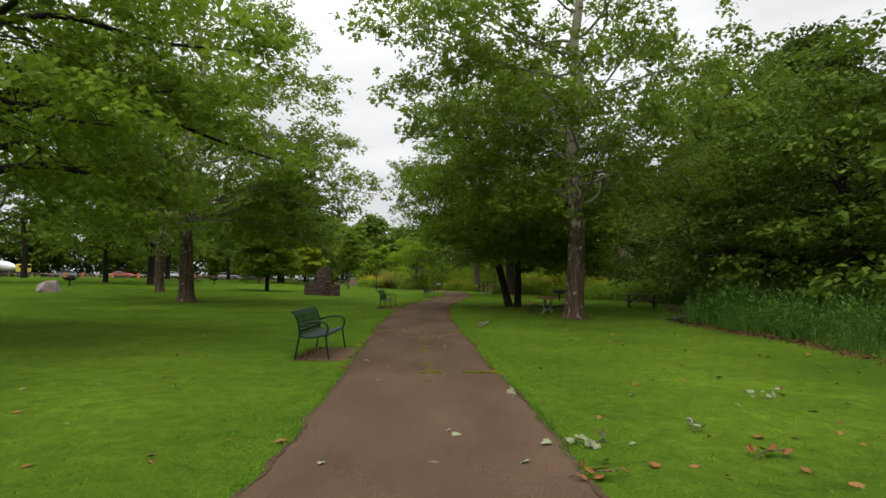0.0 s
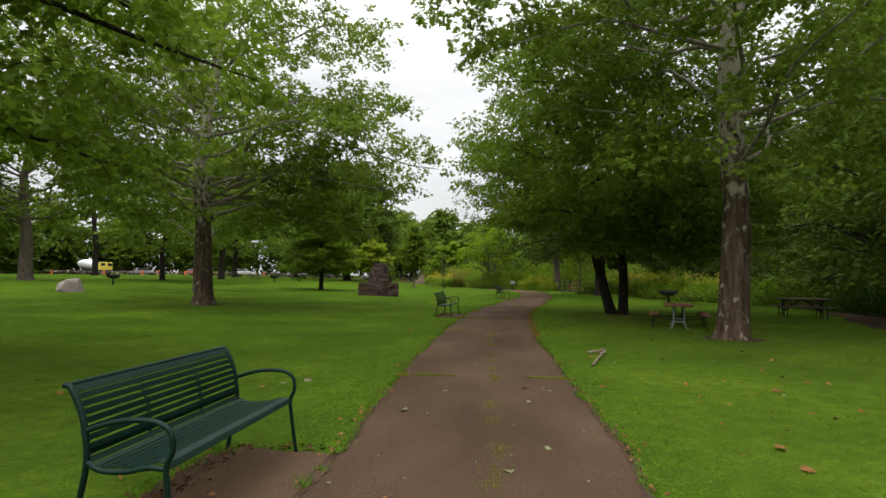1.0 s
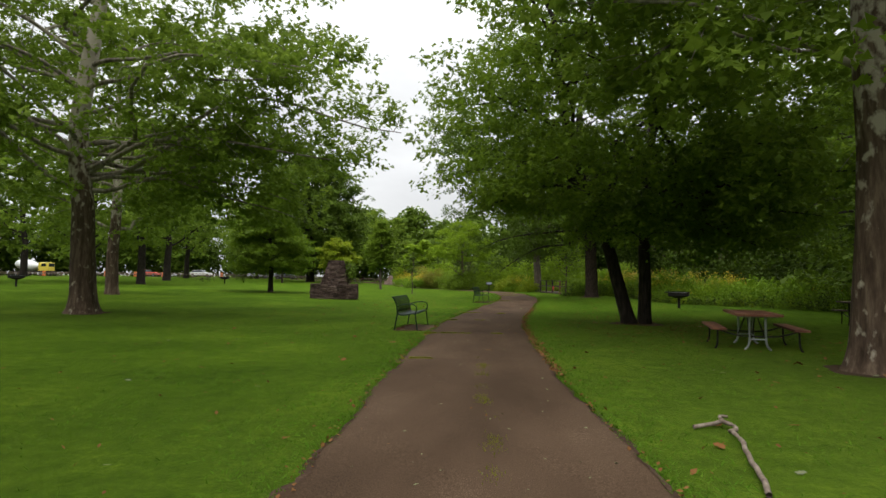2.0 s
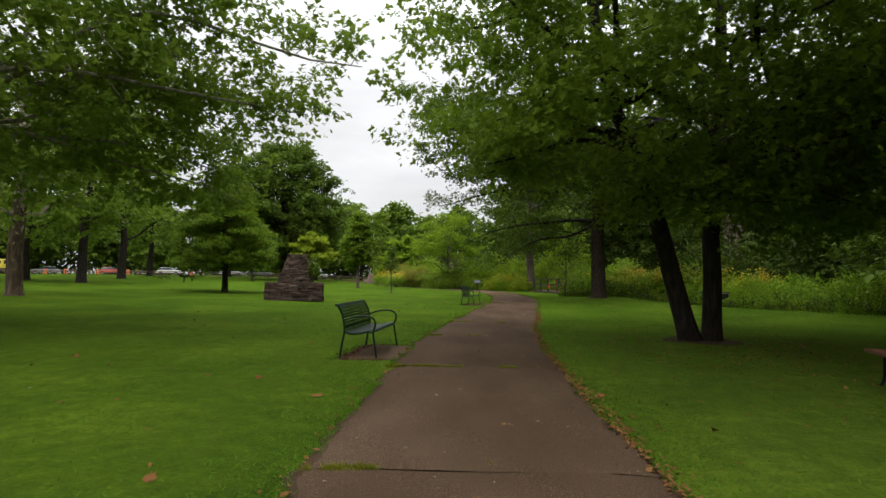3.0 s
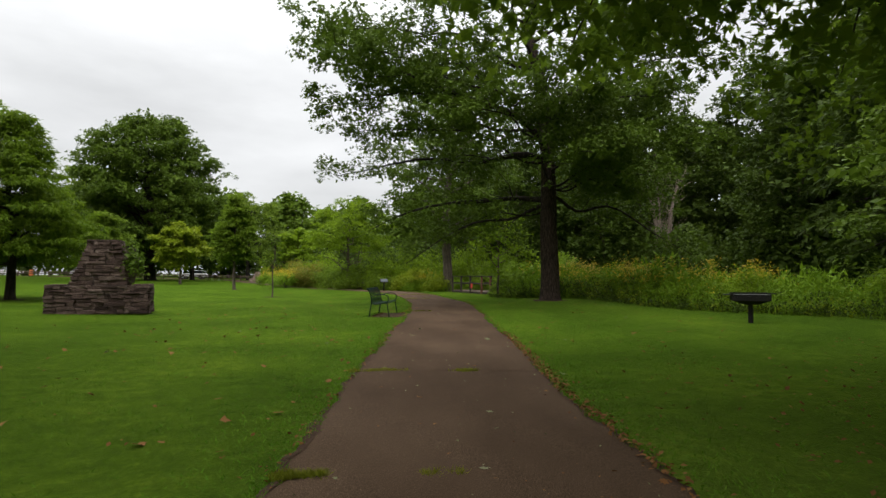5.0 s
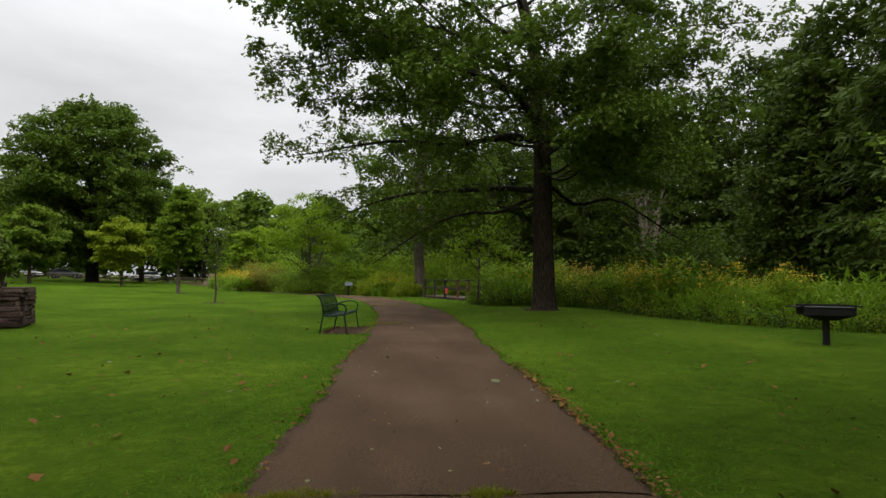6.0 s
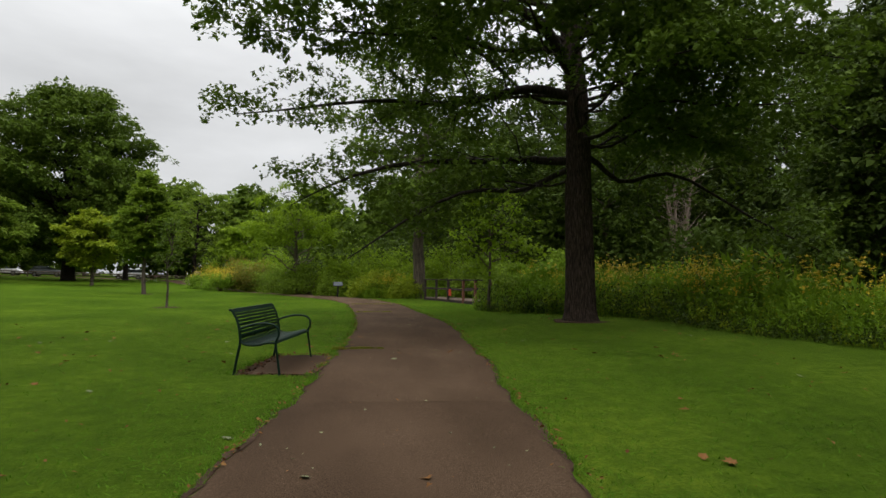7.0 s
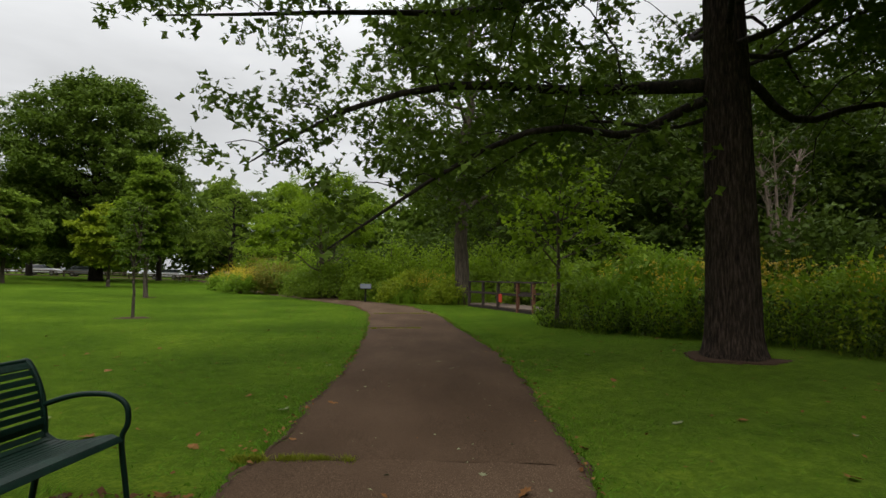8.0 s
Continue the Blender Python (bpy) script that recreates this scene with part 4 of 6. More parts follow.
# the meadow's edge towards the lawn, from south to north and round the bend
EDGE = spline([(8.9, -6), (8.5, 6), (8.6, 12), (8.9, 15.4), (8.7, 18), (9.2, 23), (12.8, 27.5), (14.6, 32), (14.6, 37), (13.2, 41.8), (11.4, 45.2), (9.7, 48.0), (8.3, 50.9), (7.5, 53.2), (6.3, 55.4), (5.3, 57.8), (5.0, 60.3), (5.7, 62.4), (7.0, 64.2)], 400)
EDGE2 = spline([(4.6, 71.5), (2.6, 72.2), (0.4, 72.8), (-2.0, 76.2), (-4.6, 80.2), (-7.4, 85.2), (-10.4, 91), (-13.6, 98), (-17.5, 107)], 220)


def meadow_strip(edge, depth, per_metre, seed, height):
    """Feet and heights of tall plants in a belt to the right of an edge."""
    rng = np.random.default_rng(seed)
    seg = np.linalg.norm(np.diff(edge, axis=0), axis=1).sum()
    n = int(seg * depth * per_metre)
    i = rng.integers(0, len(edge) - 1, n)
    d = edge[i + 1] - edge[i]
    d /= np.linalg.norm(d, axis=1)[:, None]
    nrm = np.stack((d[:, 1], -d[:, 0]), axis=1)
    off = rng.uniform(0, 1, n) ** 1.3 * depth + rng.normal(0, 0.12, n) + 0.3 * (1 + np.sin(i * 0.35) + 0.6 * np.sin(i * 0.93))
    p = edge[i] + nrm * off[:, None] + rng.normal(0, 0.15, (n, 2))
    lump = 0.5 + 0.5 * np.sin(p[:, 0] * 1.1 + 2 * np.sin(p[:, 1] * 0.35)) * np.sin(p[:, 1] * 0.8 + 1.0)
    h = height * (0.45 + 0.55 * smoothstep(0, 1.6, off)) * (0.45 + 0.7 * lump) * rng.uniform(0.7, 1.25, n)
    return p, h, off, lump, rng


def meadow(edge, depth, per_metre, seed, height, gold, leafage=1.0, material=M_MEADOW, label="tall uncut meadow stems and leaves at the lawn edge"):
    p, h, off, lump, rng = meadow_strip(edge, depth, per_metre, seed, height)
    n = len(p)
    foot = np.stack((p[:, 0], p[:, 1], gz(p[:, 0], p[:, 1])), axis=1)
    lean = rng.normal(0, 0.14, (n, 2)) * h[:, None]
    topp = foot + np.stack((lean[:, 0], lean[:, 1], h), axis=1)
    # a narrow stem with two blades of leaves up its length
    a = rng.uniform(0, np.pi, n)
    w = np.stack((np.cos(a), np.sin(a), np.zeros(n)), axis=1) * 0.012
    sv = np.stack((foot - w, foot + w, topp), axis=1).reshape(-1, 3)
    sf = np.arange(n * 3).reshape(-1, 3)
    k = 9
    u = rng.uniform(0.12, 1.0, (n, k))
    lp = foot[:, None, :] * (1 - u[..., None]) + topp[:, None, :] * u[..., None]
    lp = lp.reshape(-1, 3) + rng.normal(0, 0.03, (n * k, 3))
    lv, lf = leaf_arrays(lp, np.repeat(h, k) * leafage * rng.uniform(0.16, 0.3, n * k), rng, NEEDLE_TRI, tilt=0.5, lift=0.75)
    v = np.concatenate((sv, lv))
    f = np.concatenate((sf, lf + len(sv)))
    tagged(arrays("meadow_plants", v, f, material), label, "meadow plants", kind="stuff")
    drift = np.sin(p[:, 0] * 0.9 + 1.3 * np.sin(p[:, 1] * 0.5)) + np.sin(p[:, 1] * 1.15 + 0.7 * p[:, 0])
    pick = np.where((rng.random(n) < gold * smoothstep(0.1, 1.3, drift) * 1.9) & (off > 1.2))[0]
    m = 11
    c = np.repeat(topp[pick], m, axis=0) + rng.normal(0, 1, (len(pick) * m, 3)) * (0.07, 0.07, 0.09)
    gv, gf = leaf_arrays(c, rng.uniform(0.04, 0.085, len(c)), rng, LEAF_KITE, tilt=0.9)
    tagged(arrays("goldenrod_flowers", gv, gf, M_GOLD), "yellow goldenrod plumes in the tall meadow", "flowers", kind="stuff")


def weeds(edge, depth, count, seed, material, label):
    """Broad-leaved weeds in leaning clumps along the front of the meadow."""
    rng = np.random.default_rng(seed)
    i = rng.integers(0, len(edge) - 1, count)
    d = edge[i + 1] - edge[i]
    d /= np.linalg.norm(d, axis=1)[:, None]
    foot = edge[i] + np.stack((d[:, 1], -d[:, 0]), axis=1) * (rng.uniform(0.1, 1, count) ** 1.4 * depth)[:, None] + rng.normal(0, 0.12, (count, 2))
    h = rng.uniform(0.35, 1.05, count) * (0.7 + 0.4 * np.sin(foot[:, 0] * 1.7 + foot[:, 1] * 1.3))
    k = 20
    u = rng.uniform(0.1, 1, (count, k)) ** 0.8
    lean = rng.normal(0, 0.16, (count, 2))
    pts = np.stack((foot[:, 0, None] + lean[:, 0, None] * u, foot[:, 1, None] + lean[:, 1, None] * u, gz(foot[:, 0], foot[:, 1])[:, None] + h[:, None] * u), axis=2).reshape(-1, 3)
    pts[:, :2] += rng.normal(0, 0.08, (len(pts), 2))
    v, f = leaf_arrays(pts, rng.uniform(0.045, 0.1, len(pts)), rng, LEAF_KITE, tilt=0.7)
    tagged(arrays("meadow_weeds", v, f, material), label, "weeds", kind="stuff")


weeds(EDGE[150:], 1.4, 1050, 311, M_LDARK, "dark broad-leaved weeds along the meadow edge")
weeds(EDGE[200:], 4.5, 700, 312, M_LYELLOW, "yellow-green leafy weeds among the goldenrod")
meadow(EDGE[:190], 5.0, 30, 301, 1.45, 0.015, 0.62, M_SHADEGRASS, "tall blue-green grasses, coloured darker for shade, along the lawn edge")
meadow(EDGE[190:262], 6.0, 22, 304, 1.2, 0.05)
meadow(EDGE[262:], 7.0, 30, 302, 1.45, 0.95)
meadow(EDGE2, 4.0, 22, 303, 1.2, 0.3)


def sunflowers(edge, count, seed):
    """Tall loose stalks with small yellow heads, standing over the meadow."""
    rng = np.random.default_rng(seed)
    i = rng.integers(0, len(edge) - 1, count)
    d = edge[i + 1] - edge[i]
    d /= np.linalg.norm(d, axis=1)[:, None]
    foot = edge[i] + np.stack((d[:, 1], -d[:, 0]), axis=1) * rng.uniform(1.6, 5.5, count)[:, None]
    stems, heads = [], []
    for x, y in foot:
        h, z = rng.uniform(1.35, 1.95), float(gz(x, y))
        lean = rng.normal(0, 0.15, 2)
        top_p = np.array((x + lean[0], y + lean[1], z + h))
        stems.append((spline([(x, y, z), (x + 0.3 * lean[0], y + 0.3 * lean[1], z + 0.5 * h), top_p], 5), np.linspace(0.012, 0.006, 5)))
        for q in range(int(rng.integers(4, 8))):
            tip = top_p + np.array((rng.normal(0, 0.14), rng.normal(0, 0.14), rng.uniform(-0.35, 0.12)))
            stems.append((spline([top_p - (0, 0, 0.4), (top_p + tip) / 2 - (0, 0, 0.15), tip], 3), np.linspace(0.006, 0.004, 3)))
            heads.append(tip)
    sv, sf = tubes(stems, 3)
    tagged(arrays("sunflower_stalks", sv, sf, M_MEADOW), "tall thin wild sunflower stalks over the meadow", "flowers", kind="stuff")
    c = np.repeat(np.array(heads), 9, axis=0) + rng.normal(0, 0.012, (len(heads) * 9, 3))
    hv, hf = leaf_arrays(c, rng.uniform(0.045, 0.075, len(c)), rng, LEAF_KITE, tilt=0.35, lift=0.15)
    tagged(arrays("sunflower_heads", hv, hf, M_GOLD), "small yellow wild sunflower heads over the meadow", "flowers", kind="stuff")


sunflowers(EDGE[235:345], 135, 308)


def belt(name, line, count, height, depth, size, material, seed, label):
    """Closed leafy mass of undergrowth or far wood along a line, with an uneven top."""
    rng = np.random.default_rng(seed)
    pts = spline(line, 600)
    i = rng.integers(0, 599, count)
    p = pts[i] + rng.normal(0, depth, (count, 2))
    s = i / 600 * len(line)
    tops = height * (0.72 + 0.16 * np.sin(s * 5.1 + seed) + 0.12 * np.sin(s * 13.7) + 0.1 * np.sin(p[:, 0] * 0.9 + p[:, 1] * 0.7))
    z = tops * rng.random(count) ** 0.75
    v, f = leaf_arrays(np.stack((p[:, 0], p[:, 1], gz(p[:, 0], p[:, 1]) + z), axis=1), size * rng.uniform(0.6, 1.4, count), rng, LEAF_TRI, tilt=0.8)
    tagged(arrays(name, v, f, material), label, "woods", kind="stuff")


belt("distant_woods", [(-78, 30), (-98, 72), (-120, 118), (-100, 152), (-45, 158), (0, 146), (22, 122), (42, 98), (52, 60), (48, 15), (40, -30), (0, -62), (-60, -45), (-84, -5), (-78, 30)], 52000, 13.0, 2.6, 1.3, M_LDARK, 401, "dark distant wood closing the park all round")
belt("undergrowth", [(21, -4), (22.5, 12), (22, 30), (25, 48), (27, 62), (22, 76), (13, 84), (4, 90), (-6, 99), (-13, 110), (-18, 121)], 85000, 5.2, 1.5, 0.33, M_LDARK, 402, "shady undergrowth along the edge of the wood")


# ---- benches ----
def bench(m):
    """Strap-metal bench; x to the front, y along its length, foot at z = 0."""
    root = empty("park_bench", m)
    half = 0.845
    seat_line = spline([(-0.2, 0, 0.52), (-0.215, 0, 0.455), (-0.15, 0, 0.405), (0.0, 0, 0.405), (0.12, 0, 0.425), (0.21, 0, 0.445), (0.255, 0, 0.435)], 40)
    back_line = spline([(-0.2, 0, 0.47), (-0.225, 0, 0.58), (-0.25, 0, 0.69), (-0.29, 0, 0.785), (-0.335, 0, 0.845)], 30)
    for y in (-half, half):
        out = -1 if y < 0 else 1
        fr = empty("end_frame", pose(0, y, 0))
        fr.parent = root
        # front leg, arm loop and rear leg are bent from one bar
        v, f = pipe([(0.325, 0, 0.0), (0.295, 0, 0.2), (0.265, 0, 0.42), (0.3, 0, 0.52), (0.285, 0, 0.62), (0.2, 0, 0.672), (0.05, 0, 0.677), (-0.08, 0, 0.655), (-0.245, 0, 0.6)], 0.016, 44)
        arrays("arm_and_front_leg", v, f, M_GREEN, fr, smooth=True)
        v, f = pipe([(-0.285, 0, 0.0), (-0.25, 0, 0.22), (-0.215, 0, 0.42), (-0.225, 0, 0.57), (-0.252, 0, 0.69), (-0.295, 0, 0.785), (-0.34, 0, 0.85), (-0.372, 0, 0.853)], 0.018, 40)
        arrays("back_post", v, f, M_GREEN, fr, smooth=True)
        v, f = pipe([(0.265, 0, 0.42), (0.16, 0, 0.425), (0.02, 0, 0.395), (-0.13, 0, 0.395), (-0.22, 0, 0.44)], 0.017, 24)
        arrays("seat_rail", v, f, M_GREEN, fr, smooth=True)
        for x in (0.325, -0.285):
            bm = bmesh.new()
            bmesh.ops.create_cone(bm, cap_ends=True, segments=12, radius1=0.022, radius2=0.019, depth=0.014, matrix=pose(x, 0, 0.005))
            part("foot", bm, M_GREEN, fr)

    def slats(name, line, pitch, width, last=0.0):
        """Straps laid side by side along a bent rail."""
        run = np.concatenate(([0], np.cumsum(np.linalg.norm(np.diff(line, axis=0), axis=1))))
        count = int(round((run[-1] - 0.02) / pitch))
        pitch = (run[-1] - 0.02) / count
        for k in range(count):
            at = 0.02 + pitch * (k + 0.5)
            a, b = [np.array([np.interp(q, run, line[:, i]) for i in range(3)]) for q in (at - 0.01, at + 0.01)]
            c = (a + b) / 2
            ang = math.degrees(math.atan2(b[2] - a[2], b[0] - a[0]))
            part(name, boxed(last if last and k == count - 1 else width, 2 * half - 0.03, 0.008, pose(c[0], 0, c[2] + 0.006, 0, -ang, 0), 0.003), M_GREEN, root)

    slats("seat_slat", seat_line, 0.0465, 0.0365, 0.048)
    slats("back_slat", back_line, 0.0455, 0.0345, 0.046)
    v, f = pipe([(-0.352, -half, 0.855), (-0.352, 0, 0.855), (-0.352, half, 0.855)], 0.016, 6)
    arrays("top_rail", v, f, M_GREEN, root, smooth=True)
    part("front_lip", boxed(0.034, 2 * half - 0.03, 0.008, pose(0.272, 0, 0.43, 0, 52, 0), 0.003), M_GREEN, root)
    for y in (-0.3, 0.3):
        v, f = pipe([(p[0] - 0.012, y, p[2]) for p in back_line[::6]], 0.006, 14, 6)
        arrays("back_strap", v, f, M_GREEN, root, smooth=True)
        v, f = pipe([(p[0], y, p[2] - 0.008) for p in seat_line[::6]], 0.009, 14, 6)
        arrays("seat_strap", v, f, M_GREEN, root, smooth=True)
        for k in range(9):
            p = back_line[2 + int(k * 3.1)]
            bm = bmesh.new()
            bmesh.ops.create_uvsphere(bm, u_segments=6, v_segments=4, radius=0.008, matrix=pose(p[0] + 0.007, y, p[2]))
            part("bolt", bm, M_GREEN, root)
    return root


first_bench = tagged(bench(pose(-2.095, 12.05, 0.005, 0, 0, 0.7)), "dark green slatted metal bench beside the path", "bench", "benches along the path")
copy_thing(first_bench, pose(-2.763, 29.69, 0.005, 0, 0, -2.8))
copy_thing(first_bench, pose(-1.256, 46.65, 0.005, 0, 0, -9.8))


def flat_patch(name, x, y, sx, sy, turn, z, material, seed, jag=0.08, thick=0.012, square=0.75):
    """An uneven-edged slab lying on the ground."""
    rng = np.random.default_rng(seed)
    bm = bmesh.new()
    n = 56
    ring = []
    for k in range(n):
        a = 2 * math.pi * k / n
        c, s = math.cos(a), math.sin(a)
        q = (1 + jag * (0.9 * math.sin(3 * a + seed) + 0.7 * math.sin(5 * a + 2 * seed))) / max(abs(c), abs(s)) ** square
        ring.append((c * q * sx / 2 + rng.normal(0, jag * 0.25), s * q * sy / 2 + rng.normal(0, jag * 0.25)))
    up = [bm.verts.new((a, b, thick)) for a, b in ring]
    dn = [bm.verts.new((a * 1.03, b * 1.03, -0.02)) for a, b in ring]
    bm.faces.new(up)
    for k in range(n):
        bm.faces.new((dn[k], dn[(k + 1) % n], up[(k + 1) % n], up[k]))
    ob = part(name, bm, material)
    ob.matrix_basis = pose(x, y, float(gz(x, y)) + z, 0, 0, turn)
    return ob


PADS = ((-1.85, 12.02, 1), (-2.53, 29.62, -3), (-0.98, 46.72, -10))
for k, (x, y, tn) in enumerate(PADS):
    c, d = math.cos(radians(tn)), math.sin(radians(tn))
    tagged(flat_patch("bench_pad", x, y, 0.82, 1.8, tn, -0.004, M_ASPHALT, 20 + k, 0.03, 0.016, 0.93), "worn asphalt pad under a bench", "bench pad", "bench pads")
    tagged(flat_patch("soil_patch", x - 0.44 * c, y - 0.44 * d, 0.34, 1.75, tn, -0.004, M_SOIL, 25 + k, 0.1, 0.01), "dark bare soil and litter behind a bench pad", "soil", "soil patches")
    tagged(flat_patch("soil_patch", x + 0.44 * c, y + 0.44 * d, 0.12, 1.9, tn, -0.004, M_SOIL, 35 + k, 0.05, 0.012), "dark soil seam between bench pad and path", "soil", "soil patches")

# ---- stone fireplaces ----
def stone(rng, w, d, h):
    bm = bmesh.new()
    bmesh.ops.create_cube(bm, size=1.0, matrix=Matrix.Diagonal((w, d, h, 1)))
    bmesh.ops.bevel(bm, geom=list(bm.edges), offset=0.018, segments=1, affect="EDGES")
    for v in bm.verts:
        v.co += Vector(rng.normal(0, 0.009, 3))
    return bm


def fireplace(m, s, material, seed, label):
    rng = np.random.default_rng(seed)
    root = empty("stone_fireplace", m @ Matrix.Scale(s, 4))
    levels = []
    z = 0.0
    while z < 2.2:
        ch = rng.uniform(0.09, 0.15)
        if z < 0.86:
            levels.append((z, ch, -1.42, 1.42, 0.62))
        else:
            u = (z - 0.86) / 1.36
            levels.append((z, ch, -0.8 + 0.47 * u + rng.normal(0, 0.012), 0.8 - 0.25 * u + rng.normal(0, 0.012), 0.55 - 0.17 * u))
        z += ch
    # one stepped body of rubble and mortar behind the face stones
    core = bmesh.new()
    rings = [(0.0, -1.37, 1.37, 0.57), (0.84, -1.37, 1.37, 0.57)]
    for z, ch, a, b, d in levels:
        if z >= 0.8:
            rings += [(max(z, 0.845), a + 0.05, b - 0.05, d - 0.05), (z + ch + 0.01, a + 0.05, b - 0.05, d - 0.05)]
    loops = [[core.verts.new(q) for q in ((a, -d, z), (b, -d, z), (b, d, z), (a, d, z))] for z, a, b, d in rings]
    for lo, hi in zip(loops[:-1], loops[1:]):
        for k in range(4):
            core.faces.new((lo[k], lo[(k + 1) % 4], hi[(k + 1) % 4], hi[k]))
    core.faces.new(loops[0][::-1])
    core.faces.new(loops[-1])
    part("mortar_core", core, M_MORTAR, root)
    shapes = []
    for k in range(14):
        me = bpy.data.meshes.new("stone")
        bm = stone(rng, 0.3, 0.2, 0.12)
        bm.to_mesh(me)
        bm.free()
        me.materials.append(material)
        shapes.append(me)

    def lay(x, y, z, w, h, turn):
        ob = new("stone", shapes[int(rng.integers(14))])
        ob.parent = root
        ob.matrix_basis = pose(x + rng.normal(0, 0.008), y + rng.normal(0, 0.016), z, rng.normal(0, 3), rng.normal(0, 2.2), turn + rng.normal(0, 2.5)) @ Matrix.Diagonal((w / 0.3, rng.uniform(0.8, 1.15), h / 0.12, 1))

    for z, ch, a, b, d in levels:
        for y0, x0, x1, turn in ((-d, a, b, 0),):
            x = x0 - 0.02
            while x < x1 - 0.06:
                w = min(rng.uniform(0.1, 0.26) if rng.random() < 0.45 else rng.uniform(0.26, 0.62), x1 + 0.02 - x)
                lay(x + w / 2, y0 + 0.06, z + ch / 2, w - 0.012, ch - 0.012, 0)
                x += w
        for xs, sg in ((a, 1), (b, -1)):
            y = -d + 0.14
            while y < d - 0.05:
                w = min(rng.uniform(0.2, 0.5), d - y)
                lay(xs + sg * 0.06, y + w / 2, z + ch / 2, w - 0.012, ch - 0.012, 90)
                y += w
    back = bmesh.new()
    for z, ch, a, b, d in levels:
        x = a
        while x < b - 0.06:
            w = min(rng.uniform(0.2, 0.5), b - x)
            box(back, w - 0.012, 0.2, ch - 0.012, pose(x + w / 2, d - 0.06, z + ch / 2), 0.014)
            x += w
    part("back_stones", back, material, root)
    z, ch, a, b, d = levels[-1]
    part("cap_stone", boxed(b - a + 0.06, 2 * d + 0.04, 0.06, pose((a + b) / 2, 0, z + ch + 0.028), 0.015), material, root)
    for xx in (-1.17, 1.17):
        part("shoulder_slab", boxed(0.52, 1.28, 0.05, pose(xx, 0, levels[0][0] + 0.915), 0.014), material, root)
    return tagged(root, label, "fireplace")


fireplace(pose(-10.35, 48.15, 0.03, 0, 0, 14), 1.0, M_STONE, 31, "old brown stone outdoor fireplace on the lawn")
fireplace(pose(-17.6, 105.0, 0.22, 0, 0, 20), 0.62, M_PINKSTONE, 32, "distant pale stone outdoor fireplace")
shrub("vine", -9.42, 48.1, 0.4, 1.55, 205, M_LWOOD, "leafy vine shoots growing on the stone fireplace", 750, 0.12, base=0.97)


# ---- tables and grills ----
def picnic_table(m, top, frame_mat, label, length=1.85):
    """Plank table and two plank seats on bent pipe legs that splay at the foot; y along its length."""
    root = empty("picnic_table", m)
    for k in range(5):
        part("top_plank", boxed(0.166, length, 0.05, pose(-0.352 + 0.176 * k, 0, 0.735), 0.008), top, root)
    for sx in (-0.76, 0.76):
        for k in (-0.072, 0.072):
            part("seat_plank", boxed(0.136, length, 0.045, pose(sx + k, 0, 0.44), 0.006), top, root)
    for y in (-length * 0.36, length * 0.36):
        for sg in (-1, 1):
            v, f = pipe([(sg * 0.15, y, 0.71), (sg * 0.15, y, 0.4), (sg * 0.16, y, 0.15), (sg * 0.2, y, 0.05), (sg * 0.25, y, 0.0)], 0.022, 18)
            arrays("leg", v, f, frame_mat, root, smooth=True)
            v, f = pipe([(sg * 0.76, y, 0.415), (sg * 0.76, y, 0.25), (sg * 0.77, y, 0.1), (sg * 0.8, y, 0.02), (sg * 0.83, y, 0.0)], 0.019, 14)
            arrays("seat_leg", v, f, M_IRON, root, smooth=True)
            v, f = pipe([(sg * 0.1, 0.1 * y, 0.7), (sg * 0.12, 0.6 * y, 0.45), (sg * 0.15, y, 0.22)], 0.014, 8)
            arrays("brace", v, f, M_IRON, root, smooth=True)
        v, f = pipe([(-0.155, y, 0.22), (0, y, 0.22), (0.155, y, 0.22)], 0.018, 6)
        arrays("stretcher", v, f, frame_mat, root, smooth=True)
        v, f = pipe([(-0.76, y, 0.41), (-0.4, y, 0.3), (0, y, 0.28), (0.4, y, 0.3), (0.76, y, 0.41)], 0.016, 20)
        arrays("seat_rail", v, f, M_IRON, root, smooth=True)
        part("cross_bar", boxed(0.76, 0.04, 0.03, pose(0, y, 0.695), 0.005), frame_mat, root)
    return tagged(root, label, "picnic table", "picnic tables")


t1 = picnic_table(pose(4.9, 26.6, 0.0, 0, 0, -13.5) @ Matrix.Scale(0.95, 4), M_REDWOOD, M_GALV, "brown plank picnic table on galvanised legs")
t2 = picnic_table(pose(11.2, 32.6, 0.0, 0, 0, 78), M_WOOD, M_IRON, "dark weathered picnic table under the trees")
for x, y, a in ((-36.0, 80.0, 70), (-43.0, 88.0, 20)):
    tagged(copy_thing(t2, pose(x, y, float(gz(x, y)), 0, 0, a)), "weathered picnic table far out on the lawn")


tagged(copy_thing(t1, pose(-25.4, 114.0, float(gz(-25.4, 114.0)), 0, 0, 60)), "brown picnic table far across the lawn")


